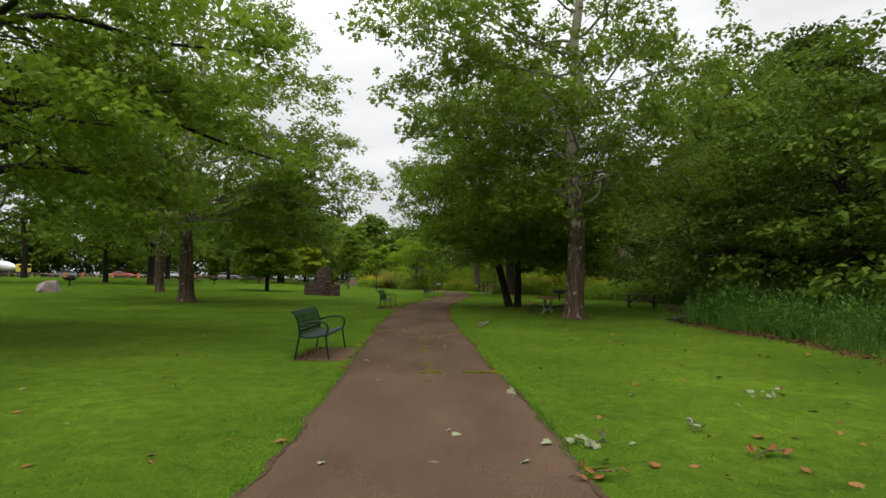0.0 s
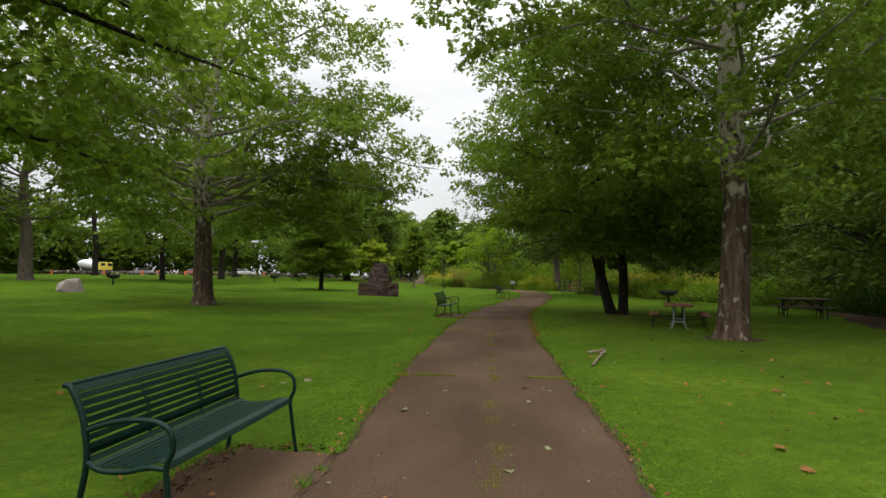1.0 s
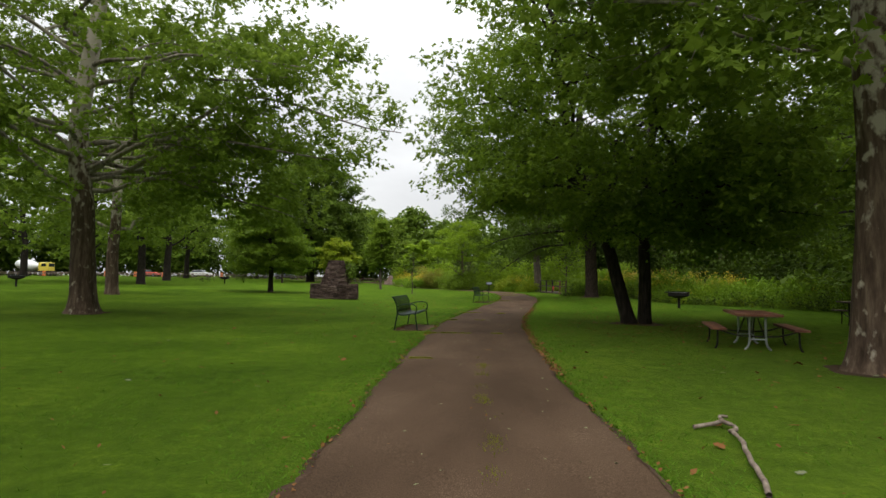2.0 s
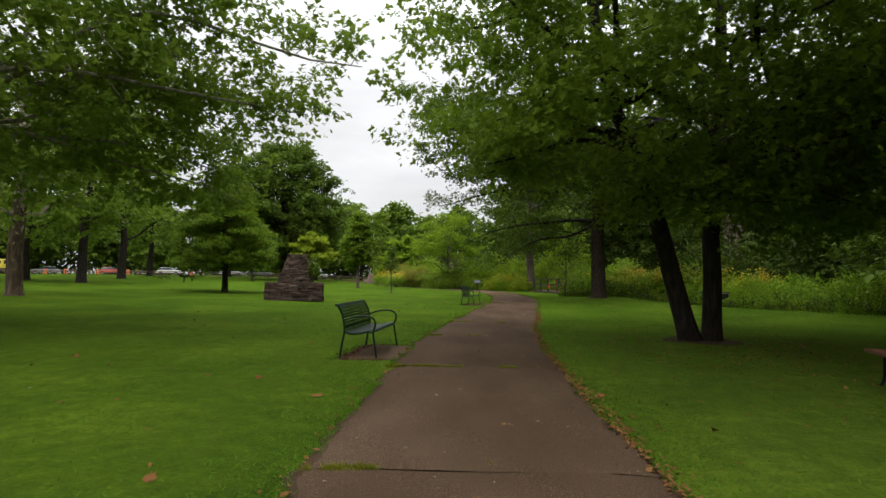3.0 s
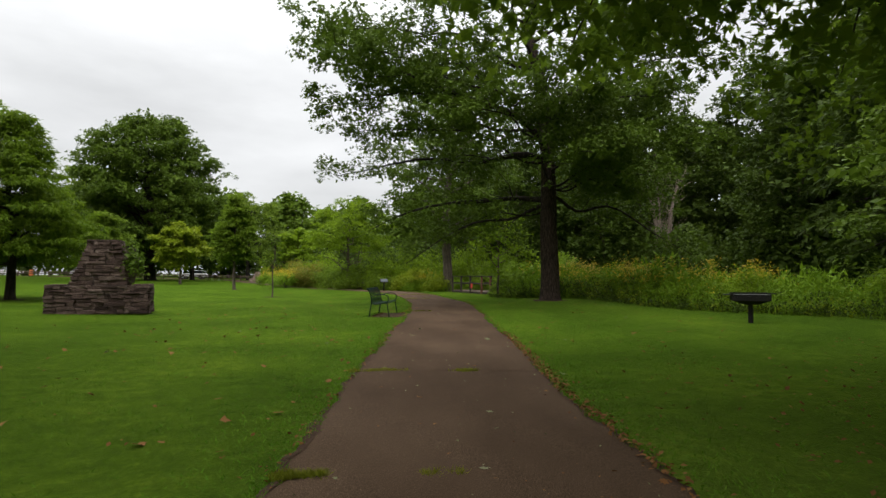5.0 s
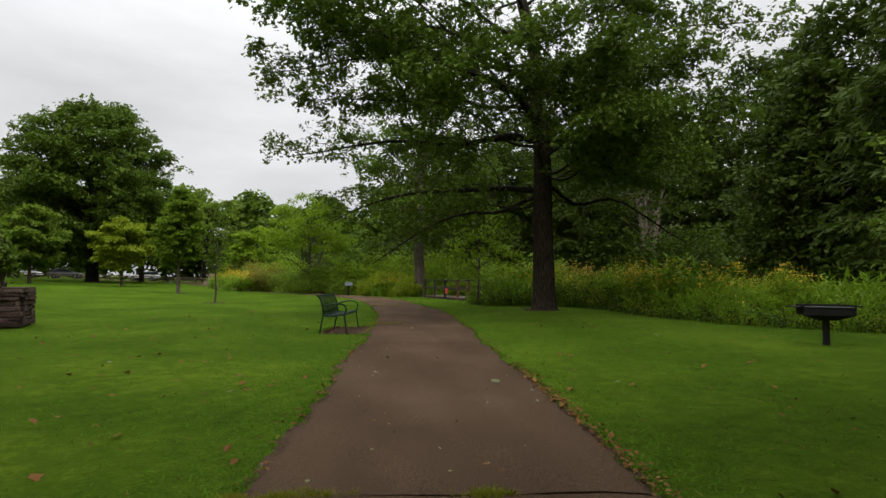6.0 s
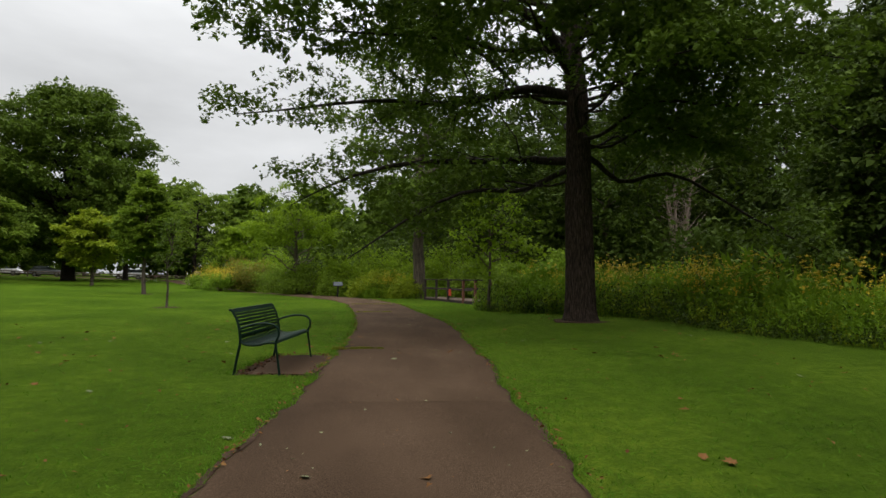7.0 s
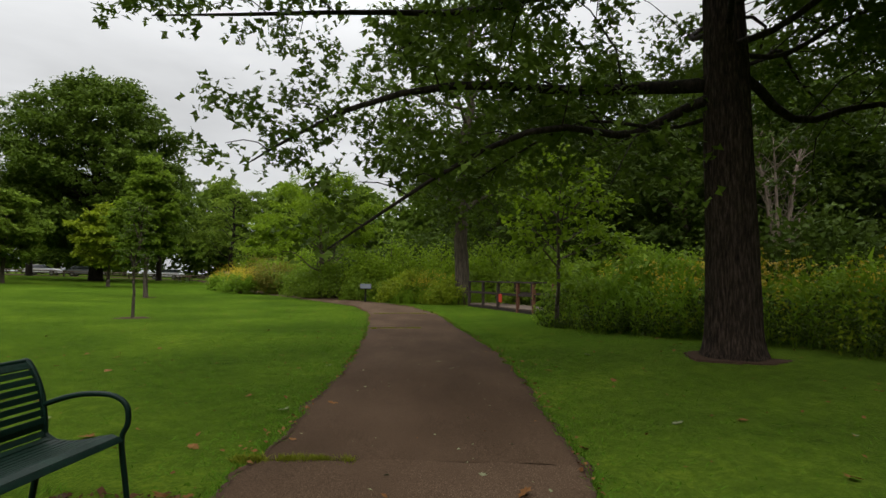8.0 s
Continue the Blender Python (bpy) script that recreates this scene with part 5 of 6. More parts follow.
def grill(m):
    """Large pedestal grill: stout post, hopper, open firebox, grate, side shelf."""
    root = empty("park_grill", m)
    bm = bmesh.new()
    bmesh.ops.create_cone(bm, cap_ends=True, segments=16, radius1=0.075, radius2=0.07, depth=0.62, matrix=pose(0, 0, 0.29))
    part("post", bm, M_IRON, root)
    bm = bmesh.new()
    low = [bm.verts.new((x, y, 0.56)) for x, y in ((-0.16, -0.12), (0.16, -0.12), (0.16, 0.12), (-0.16, 0.12))]
    high = [bm.verts.new((x, y, 0.68)) for x, y in ((-0.5, -0.26), (0.5, -0.26), (0.5, 0.26), (-0.5, 0.26))]
    for k in range(4):
        bm.faces.new((low[k], low[(k + 1) % 4], high[(k + 1) % 4], high[k]))
    bm.faces.new(low[::-1])
    bm.faces.new(high)
    part("hopper", bm, M_IRON, root)
    part("firebox_back", boxed(1.02, 0.02, 0.24, pose(0, 0.25, 0.8), 0.004), M_IRON, root)
    part("firebox_front", boxed(1.02, 0.02, 0.13, pose(0, -0.25, 0.745), 0.004), M_IRON, root)
    for sg in (-1, 1):
        part("firebox_side", boxed(0.02, 0.5, 0.24, pose(sg * 0.51, 0, 0.8), 0.004), M_IRON, root)
        v, f = pipe([(sg * 0.5, -0.2, 0.9), (sg * 0.58, -0.3, 0.9), (sg * 0.62, -0.36, 0.9)], 0.013, 8)
        arrays("handle", v, f, M_IRON, root, smooth=True)
    part("shelf", boxed(0.22, 0.46, 0.02, pose(-0.63, 0, 0.86), 0.004), M_IRON, root)
    for k in range(11):
        part("grate_bar", boxed(0.99, 0.014, 0.014, pose(0, -0.22 + 0.044 * k, 0.87)), M_GALV if k < 4 else M_IRON, root)
    return tagged(root, "black iron pedestal grill standing on the grass", "grill", "park grills")


g1 = grill(pose(8.65, 43.0, -0.02, 0, 0, -25) @ Matrix.Scale(0.9, 4))
for x, y, a in ((-32.5, 49.0, 40), (-30.8, 74.7, 10)):
    copy_thing(g1, pose(x, y, float(gz(x, y)) - 0.02, 0, 0, a))


def boulder(x, y):
    bm = bmesh.new()
    bmesh.ops.create_icosphere(bm, subdivisions=4, radius=1.0)
    for v in bm.verts:
        p = v.co.copy()
        n = 0.26 * noise.noise(p * 1.1 + Vector((3, 1, 2))) + 0.09 * noise.noise(p * 3.3) + 0.03 * noise.noise(p * 9)
        v.co = Vector((p.x * (1.0 + n) * 0.74, p.y * (1 + n) * 0.62, max(p.z * (0.64 + n * 0.5), -0.3)))
        v.co.z = min(v.co.z, 0.5 + 0.12 * p.x)
    for axis, reach in (((0.9, -0.35, 0.3), 0.5), ((-0.75, -0.5, 0.45), 0.5), ((0.1, -0.95, 0.2), 0.42), ((0.35, -0.6, 0.72), 0.5), ((-0.3, 0.2, 0.93), 0.42), ((-0.95, 0.3, 0.05), 0.6)):
        a = Vector(axis).normalized()
        for v in bm.verts:
            over = v.co.dot(a) - reach
            if over > 0:
                v.co -= a * over * 0.92
    ob = part("boulder", bm, M_GRANITE)
    ob.matrix_basis = pose(x, y, float(gz(x, y)) + 0.26, 0, 0, 35)
    return tagged(ob, "large grey-brown boulder resting on the lawn", "boulder")


boulder(-25.75, 37.2)


# ---- footbridge and sign ----
def footbridge(m):
    """Plank deck between two rails of posts; y along the deck."""
    root = empty("footbridge", m)
    for k in range(43):
        part("deck_plank", boxed(1.7, 0.135, 0.04, pose(0, -3.05 + 0.145 * k, 0.24), 0.005), M_WOOD, root)
    for sx in (-0.84, 0.84):
        # beam made tall and dark to stand in for the dark gap under the deck
        part("beam", boxed(0.14, 6.3, 0.3, pose(sx * 0.92, 0, 0.06), 0.01), M_DARKWOOD, root)
        for y in (-3.0, -1.75, 0.0, 1.5, 3.05):
            part("post", boxed(0.11, 0.11, 1.2, pose(sx, y, 0.68), 0.008), M_REDWOOD if y < -1 else M_DARKWOOD, root)
        part("hand_rail", boxed(0.16, 6.3, 0.05, pose(sx, 0, 1.3), 0.008), M_DARKWOOD, root)
        part("mid_rail", boxed(0.05, 6.2, 0.1, pose(sx, 0, 0.8), 0.008), M_DARKWOOD, root)
    part("red_panel", boxed(0.02, 0.3, 0.34, pose(-0.91, -0.35, 0.62), 0.005), M_RED, root, "small red panel on the rail")
    return tagged(root, "low weathered wooden footbridge with posts and handrails", "footbridge")


footbridge(pose(5.8, 68.2, -0.1, 0, 0, 16.8))


def info_sign(m):
    root = empty("information_sign", m)
    part("post", boxed(0.09, 0.09, 0.75, pose(0, 0, 0.37), 0.008), M_IRON, root)
    part("board", boxed(0.6, 0.035, 0.42, pose(0, -0.04, 0.84, -50, 0, 0), 0.006), M_IRON, root)
    part("face", boxed(0.55, 0.008, 0.37, pose(0, -0.058, 0.855, -50, 0, 0), 0.002), M_SIGN, root, "pale faded panel face")
    return tagged(root, "low slanted information sign on a dark post", "sign")


info_sign(pose(-1.06, 74.0, float(gz(-1.06, 74.0)), 0, 0, 5))

# ---- the road, rail and vehicles beyond the lawn ----
road_y = 128.0
rx = np.linspace(-170, 60, 60)
ry = road_y - 0.18 * np.clip(-rx - 40, 0, 200)
rv = np.concatenate([np.stack((rx, ry + o, gz(rx, ry) + 0.02 - (0.05 if abs(o) > 3.4 else 0)), axis=1) for o in (-3.5, -3.3, 3.3, 3.5)])
ii = np.arange(59)
rf = np.concatenate([np.stack((ii + 60 * k, ii + 60 * k + 1, ii + 60 * (k + 1) + 1, ii + 60 * (k + 1)), axis=1) for k in range(3)])
tagged(arrays("road", rv, rf, M_ASPHALT), "grey park road beyond the lawn", "road", kind="structure")


def guard_rail(x0, x1):
    root = empty("guard_rail", pose(0, 0, 0))
    n = int((x1 - x0) / 4)
    for k in range(n + 1):
        x = x0 + (x1 - x0) * k / n
        yy = road_y - 0.18 * max(-x - 40, 0) - 5.0
        part("post", boxed(0.15, 0.15, 0.8, pose(x, yy, float(gz(x, yy)) + 0.38), 0.01), M_WOOD, root)
    for z in (0.45, 0.72):
        pts = [(x, road_y - 0.18 * max(-x - 40, 0) - 5.0, float(gz(x, 0)) + z) for x in np.linspace(x0, x1, 24)]
        v, f = tubes([(pts, np.full(24, 0.07))], 6)
        arrays("rail", v, f, M_WOOD, root)
    return tagged(root, "long low grey rail along the park road", "rail")


guard_rail(-100, -8)


def wheel(root, x, y, r, w):
    hub = empty("wheel", pose(x, y, r, 90, 0, 0))
    hub.parent = root
    bm = bmesh.new()
    bmesh.ops.create_cone(bm, cap_ends=True, segments=20, radius1=r, radius2=r, depth=w)
    bmesh.ops.bevel(bm, geom=[e for e in bm.edges if e.calc_face_angle(0) > 1], offset=0.04, segments=2, affect="EDGES")
    part("tyre", bm, M_TYRE, hub)
    bm = bmesh.new()
    bmesh.ops.create_cone(bm, cap_ends=True, segments=16, radius1=r * 0.6, radius2=r * 0.6, depth=w + 0.02)
    part("rim", bm, M_GALV, hub)


def car(m, paint, label, tall=1.0):
    """A parked car; x along its length."""
    root = empty("parked_car", m)
    bm = bmesh.new()
    side = [(-2.2, 0.35), (-2.25, 0.75), (-2.0, 0.95), (-1.0, 1.0), (0.9, 0.98), (1.9, 0.85), (2.2, 0.65), (2.2, 0.35)]
    a = [bm.verts.new((x, -0.88, z)) for x, z in side]
    b = [bm.verts.new((x, 0.88, z)) for x, z in side]
    n = len(side)
    bm.faces.new(a)
    bm.faces.new(b[::-1])
    for k in range(n):
        bm.faces.new((a[k], b[k], b[(k + 1) % n], a[(k + 1) % n]))
    bmesh.ops.recalc_face_normals(bm, faces=bm.faces)
    bmesh.ops.bevel(bm, geom=list(bm.edges), offset=0.07, segments=2, affect="EDGES")
    part("body", bm, paint, root)
    bm = bmesh.new()
    cab = [(-1.9, 0.95), (-1.5, 1.42 * tall), (0.1, 1.46 * tall), (0.95, 0.96)]
    a = [bm.verts.new((x, -0.8 + 0.12 * (z > 1), z)) for x, z in cab]
    b = [bm.verts.new((x, 0.8 - 0.12 * (z > 1), z)) for x, z in cab]
    bm.faces.new(a)
    bm.faces.new(b[::-1])
    for k in range(4):
        bm.faces.new((a[k], b[k], b[(k + 1) % 4], a[(k + 1) % 4]))
    bmesh.ops.recalc_face_normals(bm, faces=bm.faces)
    part("windows", bm, M_GLASS, root)
    part("roof", boxed(1.6, 1.32, 0.05, pose(-0.7, 0, 1.45 * tall), 0.02), paint, root)
    for x in (-1.35, 1.4):
        for y in (-0.82, 0.82):
            wheel(root, x, y, 0.33, 0.22)
    return tagged(root, label, "car", "parked vehicles")


def truck(m):
    """A utility truck with a round white tank behind a yellow cab."""
    root = empty("utility_truck", m)
    part("chassis", boxed(7.0, 2.2, 0.3, pose(0, 0, 0.85), 0.04), M_IRON, root)
    bm = boxed(1.9, 2.2, 1.7, pose(2.5, 0, 1.85), 0.14)
    part("cab", bm, M_YELLOW, root)
    part("windscreen", boxed(0.04, 1.8, 0.7, pose(3.46, 0, 2.2), 0.02), M_GLASS, root)
    part("side_window", boxed(0.9, 2.23, 0.6, pose(2.6, 0, 2.2), 0.02), M_GLASS, root)
    bm = bmesh.new()
    bmesh.ops.create_uvsphere(bm, u_segments=24, v_segments=14, radius=1.0, matrix=pose(-1.2, 0, 2.15, 0, 8, 0) @ Matrix.Diagonal((2.3, 1.15, 1.1, 1)))
    part("tank", bm, M_WHITE, root, "rounded white tank")
    for x in (-2.6, -1.4, 2.5):
        for y in (-0.95, 0.95):
            wheel(root, x, y, 0.5, 0.32)
    return tagged(root, "yellow utility truck with a white tank on the road", "truck", "parked vehicles")


def on_road(x, turn=0.0, off=0.0):
    yy = road_y - 0.18 * max(-x - 40, 0) + off
    return pose(x, yy, float(gz(x, yy)) + 0.02, 0, 0, turn + (10 if x < -40 else 0))


truck(on_road(-93.0))
car(on_road(-60.0, 0, -1.5), M_WHITE, "white car parked on the road")
grey = car(on_road(-84.0, 180, 1.5), M_GREYCAR, "grey car parked on the road")
tagged(copy_thing(grey, on_road(-44.0)), "grey car parked on the road")
red = car(on_road(-72.0, 0, 1.5), M_RED, "red car parked on the road")
white = car(on_road(-33.0, 180), M_WHITE, "white car parked on the road")
copy_thing(white, on_road(-50.0, 0, 1.6))


def barrel(m):
    root = empty("traffic_barrel", m)
    bm = bmesh.new()
    bmesh.ops.create_cone(bm, cap_ends=True, segments=16, radius1=0.3, radius2=0.24, depth=0.95, matrix=pose(0, 0, 0.5))
    part("drum", bm, M_ORANGE, root)
    for z in (0.45, 0.75):
        bm = bmesh.new()
        bmesh.ops.create_cone(bm, cap_ends=False, segments=16, radius1=0.292 - 0.06 * z + 0.01, radius2=0.284 - 0.06 * z + 0.01, depth=0.1, matrix=pose(0, 0, z))
        part("band", bm, M_WHITE, root)
    part("base", boxed(0.66, 0.66, 0.06, pose(0, 0, 0.03), 0.02), M_TYRE, root)
    return tagged(root, "orange and white traffic barrel by the road", "barrel", "traffic barrels")


b0 = barrel(on_road(-80.0, 0, -4.2))
for x in (-88.0, -76.5, -71.0, -66.0, -55.0, -99.0, -105.0):
    copy_thing(b0, on_road(x, 0, -4.0 + 0.3 * math.sin(x)))

# ---- fallen branch, mulch, litter ----
fb = empty("fallen_branch", pose(1.48, 19.0, 0.03))
v, f = pipe([(-0.12, 0.68, 0.0), (0.06, 0.72, 0.03), (0.18, 0.78, 0.04), (0.2, 0.55, 0.03), (0.1, 0.42, 0.04), (0.1, 0.2, 0.03), (0.02, -0.05, 0.03), (-0.06, -0.35, 0.02), (-0.14, -0.7, 0.01), (-0.22, -0.95, 0.0)], 0.02, 40, 7)
v[:, 2] += 0.008 * np.sin(v[:, 1] * 23)
arrays("stick", v, f, M_DEADWOOD, fb)
v, f = pipe([(0.18, 0.78, 0.04), (0.2, 0.92, 0.05), (0.3, 1.0, 0.03)], 0.016, 8, 5)
arrays("stub", v, f, M_DEADWOOD, fb)
tagged(fb, "short dry fallen branch lying on the grass", "branch")
for x, y, r in ((-7.6, 62.3, 1.0), (-13.2, 76.0, 1.0), (-14.08, 31.64, 1.5), (5.38, 23.5, 1.4), (4.0, 32.4, 1.6), (6.0, 52.5, 1.45), (-17.3, 55.0, 1.0)):
    tagged(flat_patch("soil_ring", x, y, r, r * 0.95, 20 * x, -0.006, M_SOIL, int(abs(x * 10)), 0.09, 0.009, 0.12), "ring of bare soil round a tree foot", "soil", "soil rings")
tagged(flat_patch("soil_strip", 13.4, 31.0, 2.6, 8.5, -14, -0.004, M_SOIL, 78, 0.3, 0.014), "bare soil under the trees by the table", "soil")
log = empty("fallen_log", pose(9.4, 22.2, 0.1, 0, 0, 30))
v, f = pipe([(-0.9, 0, 0), (-0.2, 0.05, 0.06), (0.5, -0.05, 0.1), (1.0, 0.05, 0.2)], 0.07, 12, 8)
arrays("log", v, f, M_BARK2, log, smooth=True)
tagged(log, "old broken log on bare soil at the meadow edge", "log")
lobes = [(0, -0.15), (0.1, 0.05), (0.42, 0.0), (0.3, 0.22), (0.55, 0.42), (0.3, 0.48), (0.32, 0.75), (0.12, 0.68), (0, 1.0)]
DRY_V = np.array([(x, y, 0.45 * x * x + 0.06 * y) for x, y in lobes] + [(-x, y, 0.5 * x * x) for x, y in lobes[-2:0:-1]], float)
rngl = np.random.default_rng(404)
dry_meshes = []
for k in range(6):
    v = DRY_V * rngl.uniform(0.8, 1.2, 3) * (1, 1, rngl.uniform(-0.6, 1.6)) + rngl.normal(0, 0.03, DRY_V.shape)
    for mm in (M_RUST, M_PALELEAF):
        me = bpy.data.meshes.new("fallen_leaf")
        me.from_pydata([tuple(p) for p in v] + [(0, 0.4, 0.03)], [], [(q, (q + 1) % 16, 16) for q in range(16)])
        me.materials.append(mm)
        dry_meshes.append(me)
RUST_AT = [(-3.7, 9.3), (2.1, 9.4), (3.6, 10.9), (5.3, 8.1), (4.6, 7.6), (3.4, 6.5), (3.7, 6.5), (2.1, 5.6), (2.4, 5.6), (3.4, 5.3), (-1.1, 6.1), (1.5, 5.3), (3.5, 16.4), (3.3, 15.1), (2.4, 13.7), (2.3, 13.1),
           (1.3, 16.8), (0.1, 15.9), (-2.6, 25.9), (-2.3, 26.4), (0.5, 26.3), (1.0, 27.8), (-5.0, 45.6), (-3.3, 41.7), (-2.2, 39.5), (-1.3, 39.2), (1.5, 39.1), (2.6, 41.7), (4.1, 40.4), (-1.9, 49.0), (-0.7, 47.7), (3.9, 47.7), (4.1, 47.3)]
PALE_AT = [(-4.3, 8.6), (-4.2, 10.9), (-4.0, 11.4), (-3.4, 6.6), (-1.3, 11.1), (-1.0, 11.0), (-0.6, 9.2), (0.6, 9.3), (0.4, 6.5), (0.45, 6.4), (0.3, 5.6), (1.0, 5.6), (-0.6, 5.5), (4.3, 8.3), (2.8, 8.4), (2.1, 6.2), (5.0, 9.0), (-1.2, 14.4),
           (-0.9, 15.5), (0.2, 15.1), (0.3, 13.3), (0.0, 12.7), (-3.1, 15.6), (-2.9, 16.0), (-2.3, 39.4), (-0.4, 41.8), (-0.7, 40.4), (0.7, 39.5), (2.2, 39.4), (7.3, 49.4), (1.3, 47.9), (1.4, 52.9), (0.5, 47.0)]


def drop_leaf(x, y, pale, s):
    ob = new("fallen_leaf", dry_meshes[2 * int(rngl.integers(6)) + (1 if pale else 0)])
    o, hw = path_offset(x, y)
    on_path = abs(float(o[0])) < float(hw[0])
    ob.matrix_basis = pose(x, y, float(gz(x, y)) + (0.03 if on_path else 0.02), rngl.normal(0, 10), rngl.normal(0, 10), rngl.uniform(0, 360)) @ Matrix.Scale(s, 4)
    tagged(ob, "pale curled fallen leaf" if pale else "rust-brown dry fallen leaf", "leaf", "fallen leaves")


for x, y in RUST_AT:
    drop_leaf(x, y, False, rngl.uniform(0.08, 0.14))
for x, y in PALE_AT:
    drop_leaf(x, y, True, rngl.uniform(0.07, 0.12))
for k in range(228):
    y = rngl.uniform(3, 56)
    o = rngl.uniform(-7.5, 7)
    if abs(o) < 1.0 and rngl.random() < 0.6:
        o = math.copysign(1.25 + abs(rngl.normal(0, 0.4)), o)
    x = float(LINE[int(np.searchsorted(LINE[:, 1], y)), 0] - o)
    if -3.3 < x < -0.9 and min(abs(y - 12), abs(y - 29.5), abs(y - 46.8)) < 1.0:
        continue
    drop_leaf(x, y, rngl.random() < 0.25, rngl.uniform(0.06, 0.12))


def sprig(x, y, turn, material, label, count):
    """A dropped twig with its withered leaves."""
    root = empty("leafy_sprig", pose(x, y, 0.025, 0, 0, turn))
    v, f = pipe([(-0.2, 0, 0.0), (-0.05, 0.03, 0.02), (0.1, -0.02, 0.03), (0.22, 0.02, 0.02)], 0.005, 10, 5)
    arrays("twig", v, f, M_BARK2, root)
    for k in range(count):
        ob = new("leaf", dry_meshes[2 * int(rngl.integers(6)) + (1 if material is M_PALELEAF else 0)])
        ob.parent = root
        ob.matrix_basis = pose(-0.12 + 0.34 * k / count, rngl.normal(0, 0.03), 0.02 + 0.03 * rngl.random(), rngl.normal(0, 28), rngl.normal(0, 28), rngl.uniform(0, 360)) @ Matrix.Scale(rngl.uniform(0.07, 0.12), 4)
    tagged(root, label, "sprig", "dropped sprigs")


sprig(3.14, 5.91, 30, M_RUST, "withered brown leafy sprig on the grass", 9)
sprig(1.63, 6.19, -20, M_PALELEAF, "pale green leafy sprig at the path edge", 9)
sprig(2.89, 6.79, 70, M_PALELEAF, "pale withered sprig lying on the grass", 6)
sprig(1.5, 5.35, 10, M_RUST, "rust-brown leafy sprig at the path edge", 6)
sprig(4.4, 8.35, 120, M_PALELEAF, "pale withered sprig lying on the grass", 5)
sprig(1.25, 8.3, 100, M_PALELEAF, "pale withered sprig lying on the grass", 5)

# small crumbs of leaf along the path's edges and over the lawn
n = 7000
i = rngl.integers(300, 1250, n)
band = rngl.random(n) < 0.3
i = np.where(band, rngl.integers(500, 800, n), i)
sg = np.where(band | (rngl.random(n) < 0.5), -1, 1)
o = np.where(band | (rngl.random(n) < 0.45), 1.19 + np.abs(rngl.normal(0, 0.085, n)), rngl.uniform(0, 8, n))
lx, ly = LINE[i, 0] + LINE_N[i, 0] * o * sg, LINE[i, 1] + LINE_N[i, 1] * o * sg
under = rngl.random(n) < 0.22
lx, ly, o = np.where(under, rngl.normal(4.2, 2.0, n), lx), np.where(under, rngl.normal(31.0, 3.2, n), ly), np.where(under, 5, o)
off_, hw_ = path_offset(lx, ly)
o = np.where(under & (np.abs(off_) < hw_), 0, o)
lv, lf = leaf_arrays(np.stack((lx, ly, gz(lx, ly) + np.where(o > 1.2, 0.042, 0.026)), axis=1), np.where(rngl.random(n) < 0.03, 0.08, rngl.uniform(0.02, 0.055, n)), rngl, LEAF_KITE, tilt=0.25)
tagged(arrays("leaf_litter", lv, lf, M_RUST), "small brown leaf litter along the path edges", "leaf litter", kind="stuff")

# rusty litter packed along the back and ends of the bench pads
lx, ly = [], []
for x, y, tn in PADS:
    u, v = rngl.normal(-0.45, 0.07, 260), rngl.uniform(-0.95, 0.95, 260)
    ends = rngl.random(260) < 0.3
    u, v = np.where(ends, rngl.uniform(-0.45, 0.4, 260), u), np.where(ends, np.sign(v) * (0.92 + np.abs(rngl.normal(0, 0.05, 260))), v)
    c, d = math.cos(radians(tn)), math.sin(radians(tn))
    lx.append(x + u * c - v * d)
    ly.append(y + u * d + v * c)
lx, ly = np.concatenate(lx), np.concatenate(ly)
lv, lf = leaf_arrays(np.stack((lx, ly, gz(lx, ly) + 0.02 + 0.015 * rngl.random(len(lx))), axis=1), rngl.uniform(0.02, 0.065, len(lx)), rngl, LEAF_KITE, tilt=0.35)
tagged(arrays("leaf_litter", lv, lf, M_LITTER), "dark brown leaf litter packed round the bench pads", "leaf litter", kind="stuff")

# a band of dead leaves and stalks along the foot of the meadow
n = 5200
i = rngl.integers(40, 172, n)
d = EDGE[i + 1] - EDGE[i]
d /= np.linalg.norm(d, axis=1)[:, None]
o = rngl.normal(0.12, 0.2, n) + 0.12 * np.sin(i * 0.9)
lx, ly = EDGE[i, 0] + d[:, 1] * o + rngl.normal(0, 0.05, n), EDGE[i, 1] - d[:, 0] * o + rngl.normal(0, 0.05, n)
lv, lf = leaf_arrays(np.stack((lx, ly, gz(lx, ly) + 0.015 + 0.05 * rngl.random(n)), axis=1), rngl.uniform(0.05, 0.15, n), rngl, NEEDLE_TRI, tilt=0.3)
tagged(arrays("leaf_litter", lv, lf, M_LITTER), "brown dead leaves and stalks at the foot of the meadow", "leaf litter", kind="stuff")

# pale crumbs trodden into the path, and dry leaves blown over the open lawn
n = 420
i = rngl.integers(320, 1150, n)
o = rngl.uniform(-1.1, 1.1, n)
lx, ly = LINE[i, 0] + LINE_N[i, 0] * o, LINE[i, 1] + LINE_N[i, 1] * o
lv, lf = leaf_arrays(np.stack((lx, ly, gz(lx, ly) + 0.03), axis=1), rngl.uniform(0.015, 0.05, n), rngl, LEAF_KITE, tilt=0.2)
tagged(arrays("leaf_crumbs", lv, lf, M_PALELEAF), "pale leaf crumbs scattered on the path", "leaf litter", kind="stuff")
n = 260
